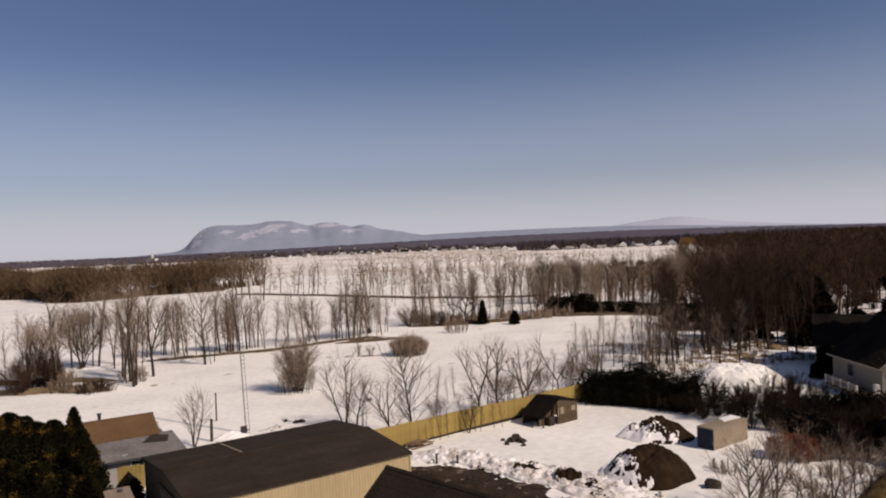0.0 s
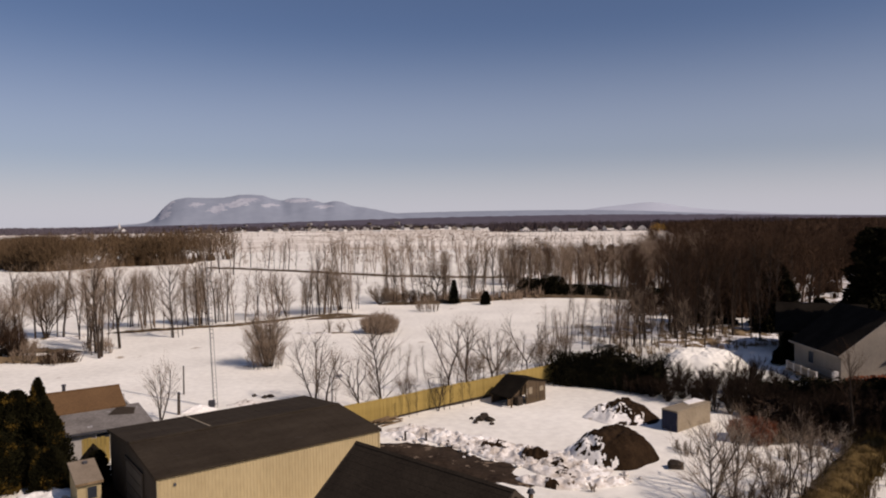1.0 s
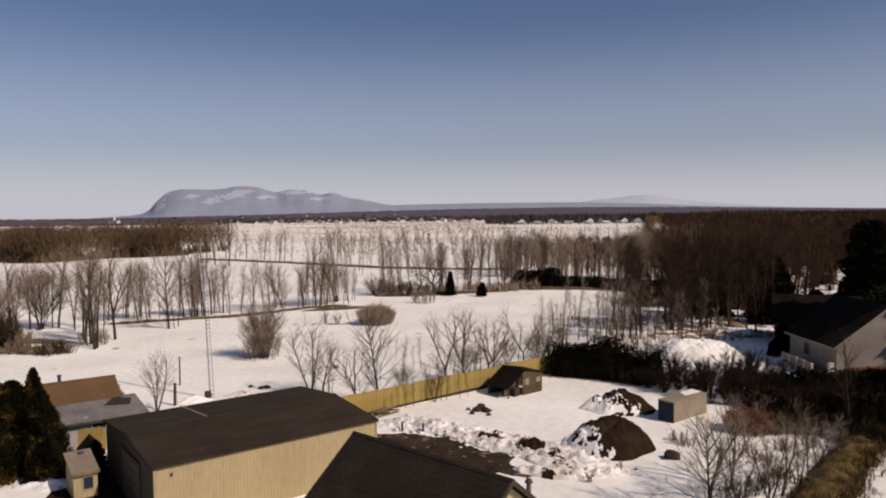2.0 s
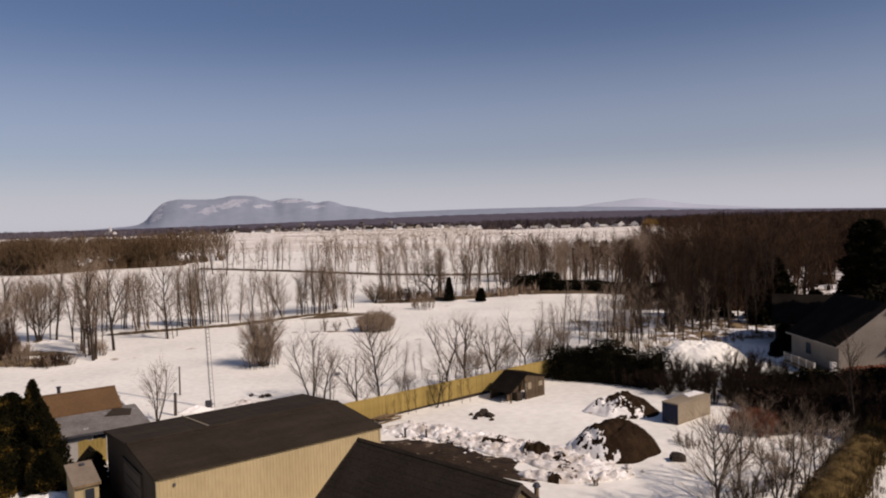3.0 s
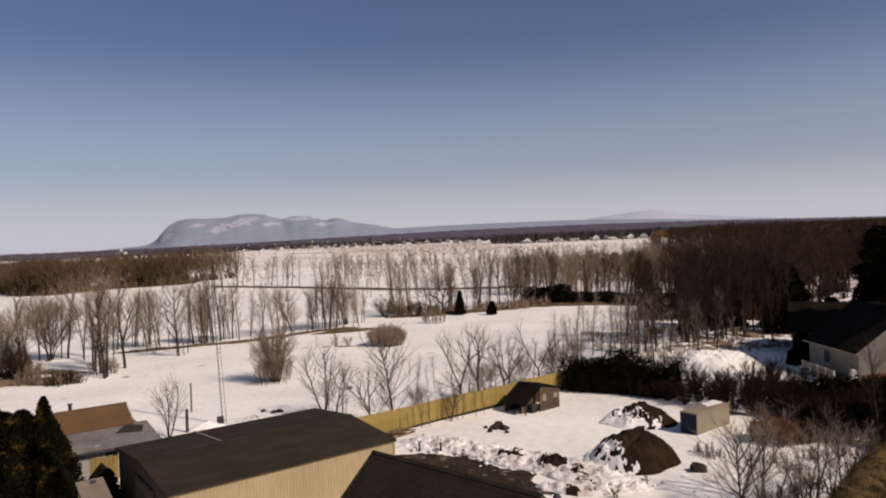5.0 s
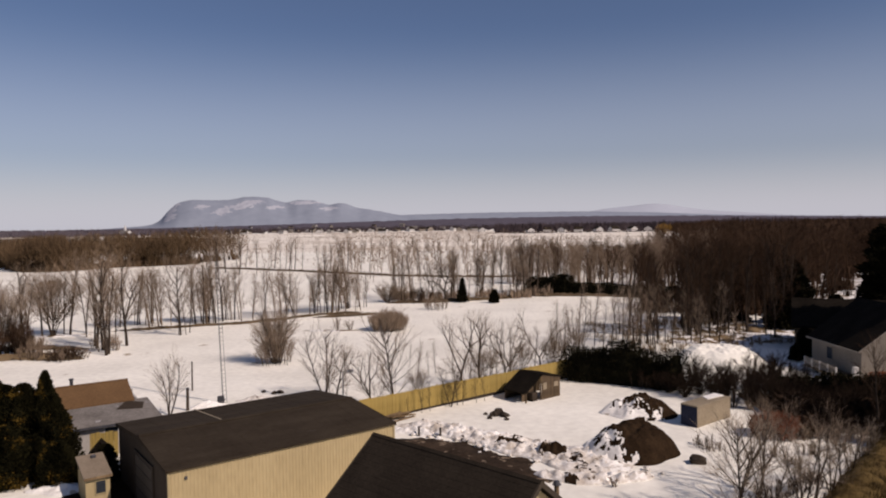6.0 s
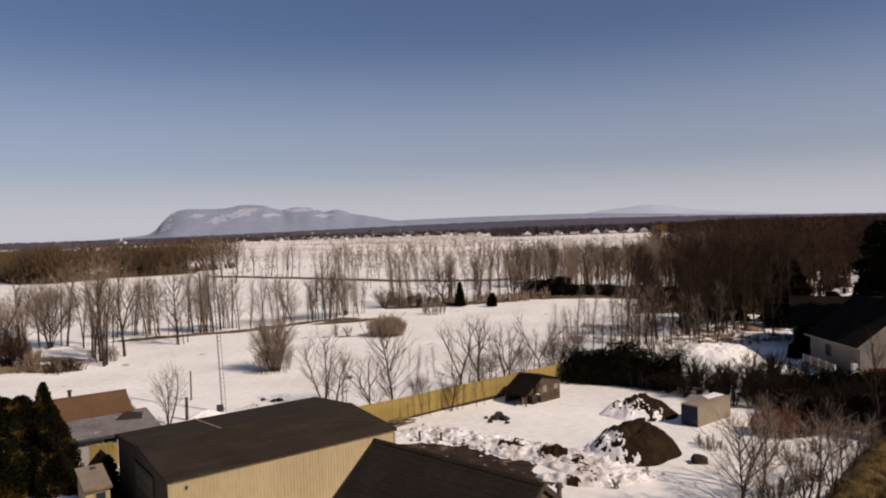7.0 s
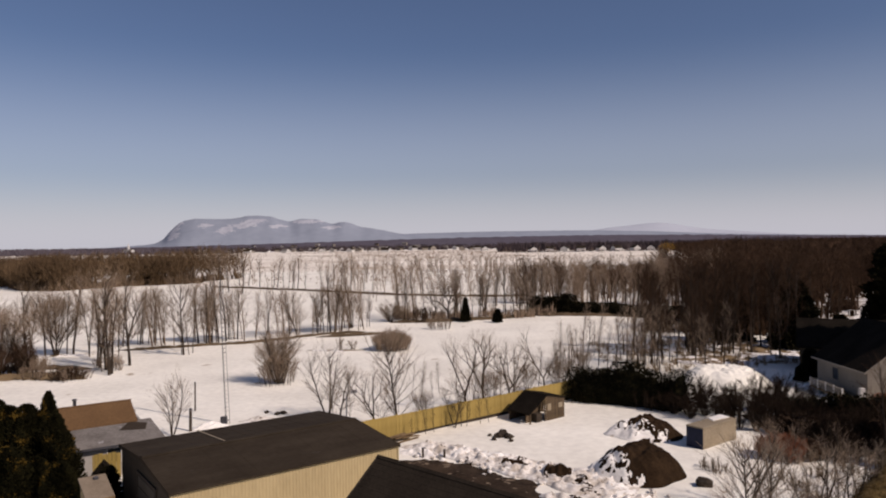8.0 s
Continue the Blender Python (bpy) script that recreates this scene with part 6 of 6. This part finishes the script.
shrub(-21.2, 86.0, 2.5, 3.1, TWIG, "low spreading brush round a bare tree", 84, 600, thick=0.013)
shrub(-47.2, 97.0, 2.2, 2.0, TWIG, "brown leafless brush at the creek trees", 80, 420, thick=0.02)
shrub(-48.8, 90.5, 2.4, 1.5, TWIG, "low brown leafless bush in the snow", 3, 420, thick=0.02)
shrub(-53.5, 91.0, 2.0, 2.4, TWIG, "brown leafless bush in the snow", 4, 420, thick=0.02)
shrub(-59.5, 90.5, 2.8, 4.0, TWIG_DARK, "dark leafless bush at the field edge", 5, 600, thick=0.02)
shrub(-56.6, 93.2, 1.9, 4.8, TWIG_DARK, "upright dark brown bush at the field edge", 85, 600, thick=0.018)
shrub(-58.6, 95.2, 2.0, 5.6, TWIG_DARK, "upright dark brown bush at the field edge", 86, 600, thick=0.018)
shrub(-49.2, 90.0, 2.3, 1.4, TWIG_DARK, "low dark brown bush in the snow", 87, 900, thick=0.018)
shrub(-60.6, 94.2, 2.4, 5.5, TWIG_DARK, "tall dark leafless bush at the field edge", 81, 600, thick=0.02)
shrub(-56.2, 94.6, 1.9, 2.4, TWIG, "brown leafless bush at the field edge", 82, 420, thick=0.02)
shrub(-17.6, 112.4, 0.9, 2.2, TWIG, "small upright leafless shrub", 6, 160)
shrub(-15.6, 112.4, 1.2, 1.7, TWIG, "small leafless shrub in the snow", 7, 160)
shrub(-13.0, 152, 3.2, 4.2, TWIG, "leafless thicket by the stream", 8, 500, thick=0.022)
shrub(-9.5, 152.6, 3.2, 3.8, TWIG, "leafless thicket by the stream", 9, 500, thick=0.022)
shrub(-5.6, 151, 2.6, 3.2, TWIG_DARK, "dark leafless thicket by the stream", 10, 400, thick=0.022)
shrub(-2.2, 138, 2.6, 2.4, TWIG, "leafless bush on the meadow", 11, 400, thick=0.02)
shrub(25.2, 54.3, 1.9, 1.7, TWIG_RED, "rust-red leafless bush beside the concrete box", 12, 1500, thick=0.024)
shrub(27.2, 54.8, 1.7, 1.3, TWIG_DARK, "low dark leafless bush", 13, 1200, thick=0.024)
shrub(26.8, 54.2, 1.1, 1.0, GRASS_PALE, "tuft of pale dead grass beside the red bush", 14, 300, thick=0.016)
for k, (x, y, r, h) in enumerate(((27.5, 64.5, 1.5, 3.4), (29.8, 64.0, 1.4, 3.2), (32.0, 62.5, 1.5, 2.4), (25.0, 65.8, 1.4, 2.8), (22.5, 67.0, 1.3, 2.2), (34.5, 61.5, 1.8, 2.2), (38.0, 61, 2.0, 2.2), (31.5, 58.0, 1.6, 1.8), (35.0, 57.0, 1.8, 1.8), (39.0, 57.0, 1.8, 2.0), (25.6, 63.2, 1.3, 3.2), (26.8, 62.4, 1.3, 3.0), (28.2, 62.2, 1.4, 3.2), (29.4, 61.6, 1.3, 2.6), (24.6, 64.4, 1.1, 2.8), (30.6, 62.8, 1.4, 3.0), (28.8, 65.6, 1.4, 3.4), (31.4, 61.0, 1.3, 2.4))):
    shrub(x, y, r, h, TWIG_SHADE, "dark leafless shrub on the bank", 30 + k, 300, thick=0.018, dome=k % 2 == 0)
for k, (style, x, y, h) in enumerate((("r", 15.7, 37.8, 5.4), ("f", 17.0, 41.0, 6.2), ("w", 17.9, 39.0, 4.6), ("f", 18.9, 42.6, 6.6), ("w", 20.4, 40.4, 4.6), ("f", 21.6, 41.5, 6.4), ("w", 23.2, 42.6, 4.0), ("r", 24.6, 44.0, 3.6), ("w", 26.4, 46.0, 3.2), ("w", 28.4, 47.8, 2.8))):
    bare_tree(style, x, y, h, rnd, TWIG_PALE if style == "w" or k == 0 else TWIG, "small trees below the bank", "on the snowy bank")
for style, x, y, h in (("s", -2.4, 62.4, 3.4), ("s", -1.7, 62.9, 2.6), ("w", 0.2, 64.4, 3.4), ("s", 0.8, 64.9, 3.6), ("s", 1.3, 65.1, 2.8), ("s", 2.6, 66.0, 3.4), ("s", 3.4, 66.6, 2.4), ("s", -3.6, 61.4, 1.6)):
    bare_tree(style, x, y, h, rnd, TWIG_DARK, "saplings before the fence", "before the yellow fence")
shrub(10.4, 44.2, 0.5, 0.8, TWIG, "thin leafless sapling in the ploughed snow", 75, 90, "saplings before the fence", False, 0.012)


for k, (x, y, r, h) in enumerate(((19.6, 71.4, 1.4, 1.7), (20.8, 70.2, 1.4, 1.9), (21.6, 69.0, 1.5, 2.0), (22.8, 68.4, 1.4, 2.0), (24.6, 77.0, 1.4, 2.2), (26.0, 74.5, 1.5, 2.4), (25.2, 71.5, 1.5, 2.2), (27.0, 69.5, 1.5, 2.6), (24.2, 68.2, 1.3, 1.8), (26.4, 66.8, 1.4, 2.4), (28.4, 71.5, 1.4, 2.4), (30.2, 70.0, 1.7, 3.6), (31.6, 69.2, 1.7, 3.8), (30.8, 67.6, 1.5, 3.2), (32.8, 70.6, 1.6, 3.4), (29.2, 66.8, 1.4, 3.0), (34.4, 69.4, 1.6, 2.8), (33.4, 67.4, 1.4, 2.6))):
    shrub(x, y, r, h, TWIG_SHADE, "dark leafless brush between hedge and storage box", 230 + k, 320, thick=0.018, dome=k % 3 != 0)
bare_tree("a", 33.4, 54.6, 7.0, rnd, TWIG_DARK, "small trees below the bank", "at the end of the grass bank")
# The dark soil colour also stands in for shade on this brushy ground.
sheet("bank", 27.5, 60, lambda x: 56.5 - 0.35 * min(10, max(0, x - 26)) - 0.05 * (x - 26) + 1.5 * noise.noise((x / 3, 1, 1)), lambda x: 68.5 + noise.noise((x / 3, 7, 1)), 60, 22, 0.12, DIRT, "brushy bank as a dark soil sheet, shade included", "bank")
rnd = random.Random(88)
for k in range(26):
    x, y = rnd.uniform(28, 50), rnd.uniform(54.0, 64.5)
    shrub(x, y, rnd.uniform(1.2, 2.0), rnd.uniform(1.4, 2.8), TWIG_SHADE, "dark leafless shrub on the bank", 130 + k, 230, thick=0.018, dome=k % 3 > 0)
for k in range(12):
    x, y = rnd.uniform(18.8, 31), rnd.uniform(40, 52)
    shrub(x, y, rnd.uniform(0.6, 1.2), rnd.uniform(0.4, 1.0), rnd.choice((TWIG, TWIG_PALE, GRASS_PALE)), "low leafless shrub in the rough snow", 180 + k, 260, "low shrubs in the rough snow", thick=0.013)
for k, (x, y, r, h) in enumerate(((19.3, 41.9, 1.0, 0.8), (20.5, 42.4, 1.1, 0.9), (18.4, 41.2, 0.9, 0.6), (21.8, 43.0, 1.0, 0.8), (22.9, 44.4, 1.0, 0.7))):
    shrub(x, y, r, h, TWIG_DARK, "low brown brush among small trees", 200 + k, 320, "low shrubs in the rough snow", thick=0.013)
for k, (x, y) in enumerate(((28.4, 53.4), (29.8, 53.9), (31.2, 53.2), (32.6, 54.4), (34.2, 54.6), (36.0, 55.2))):
    shrub(x, y, 1.4, 1.3 + 0.2 * (k % 3), TWIG_SHADE, "dark leafless shrub on the bank", 210 + k, 300, thick=0.018)
# strip of dead grass that runs across the rough ground
ribbon("grass_bank", [(17.7, 33.0), (21.8, 38.6), (25.7, 43.4), (30.2, 48.6), (34.6, 53.4)], 3.0, 0.8, GRASS_OCHRE, "low bank of ochre dead grass across the snow", "grass bank", 21, 0.25)
places = []
for k in range(1500):
    t = rnd.random()
    places.append((19.2 + 15.4 * t + rnd.gauss(0, 0.85), 35.0 + 18.4 * t + rnd.gauss(0, 0.7), rnd.uniform(0.6, 1.6)))
bristles("dry_brush", places, GRASS_OCHRE, "ochre dead weeds standing along the grass bank", 52, 8, 0.03, "brush")


# ---------------------------------------------------------------- remote houses
def far_house(x, y, w, d, h, roof, turn, label, wall=WHITE, z=0.0, deep=0.5):
    e = thing("house", label, "house", grid(x, y, turn, z), "remote houses")
    part("wall", prism([(-w / 2, -deep), (w / 2, -deep), (w / 2, h), (0, h + w * 0.32), (-w / 2, h)], -d / 2, d / 2), wall, e)
    for s in (-1, 1):
        q = [(0, -d / 2 - 0.4, h + w * 0.34), (0, d / 2 + 0.4, h + w * 0.34), (s * (w / 2 + 0.4), d / 2 + 0.4, h - 0.1), (s * (w / 2 + 0.4), -d / 2 - 0.4, h - 0.1)]
        part("roof_slope", slab(q if s < 0 else q[::-1], 0.2), roof, e)
    for k in (-1, 0, 1):
        part("window", block(k * w * 0.28 - 0.5, -d / 2 - 0.03, h * 0.4, k * w * 0.28 + 0.5, -d / 2 - 0.01, h * 0.75), GLASS, e)
    return e


rnd = random.Random(9)
for k in range(46):
    y = rnd.uniform(1230, 1520)
    x = y * rnd.uniform(-0.36, 0.04)
    far_house(x, y, rnd.uniform(8, 11), rnd.uniform(9, 15), rnd.uniform(3.8, 6.2), rnd.choice((ROOF_BLACK, GREY_ROOF, ROOF_BLACK)), rnd.choice((-1, 1)) * rnd.choice((rnd.uniform(0, 35), rnd.uniform(60, 100))), "small remote house with pale walls among trees", rnd.choice((WHITE, WHITE, SIDING, HOUSE_SIDING)))
for k in range(9):
    s = 0.25 * rnd.random() + 0.04
    y = 2500 + 900 * s
    x = y * rnd.uniform(-0.4, 0.0)
    top = float(np.interp(x * 3400 / y, [p[0] for p in RISE_TOP], [p[1] for p in RISE_TOP]))
    far_house(x, y, rnd.uniform(10, 15), rnd.uniform(12, 20), rnd.uniform(4, 7), rnd.choice((ROOF_BLACK, GREY_ROOF, ROOF_BLACK)), rnd.choice((-1, 1)) * rnd.choice((rnd.uniform(0, 35), rnd.uniform(60, 100))), "remote house with pale walls on the wooded rise", rnd.choice((SIDING, SIDING, HOUSE_SIDING, TAN_ROOF)), top * s ** 0.8 - 1, 9.0)
for u, y, w, t in ((0.118, 985, 11, 12), (0.142, 1005, 12, 80), (0.163, 985, 12, -20), (0.186, 1000, 13, 75), (0.214, 990, 12, 15), (0.236, 980, 13, -70), (0.262, 985, 12, 20), (0.284, 975, 12, -15), (-0.09, 1120, 14, 85), (0.05, 1140, 12, 10)):
    far_house(u * y, y, w * 0.85, w * 0.9, 4.4, ROOF_BLACK, t, "white-walled remote house with a dark roof", WHITE)
church = far_house(-590, 1300, 12, 20, 6.5, GREY_ROOF, 70, "remote white church with a slim spire", WHITE)
part("spire", join(block(-2, -2, 0, 2, 2, 13), tube((0, 0, 13), (0, 0, 21), 2.4, 0.2, 8)), WHITE, church, "white square tower with a pointed top")
far_house(51.0, 92.5, 9.0, 10.0, 3.2, SHADE_TAR, 64, "dark-roofed brown house behind the white house", WOOD_DARK)
far_house(57.6, 122.0, 2.2, 2.2, 1.7, TAN_ROOF, 8, "small tan shed at the edge of the wood", WOOD_OLD)
heap("snow_mound", 88.0, 153.0, 7.0, 3.0, 1.0, SNOW_CLEAN, "bright snow heap at the wood's edge", "snow mound", 57.0, 0.6, -0.5, n=40, m=14)
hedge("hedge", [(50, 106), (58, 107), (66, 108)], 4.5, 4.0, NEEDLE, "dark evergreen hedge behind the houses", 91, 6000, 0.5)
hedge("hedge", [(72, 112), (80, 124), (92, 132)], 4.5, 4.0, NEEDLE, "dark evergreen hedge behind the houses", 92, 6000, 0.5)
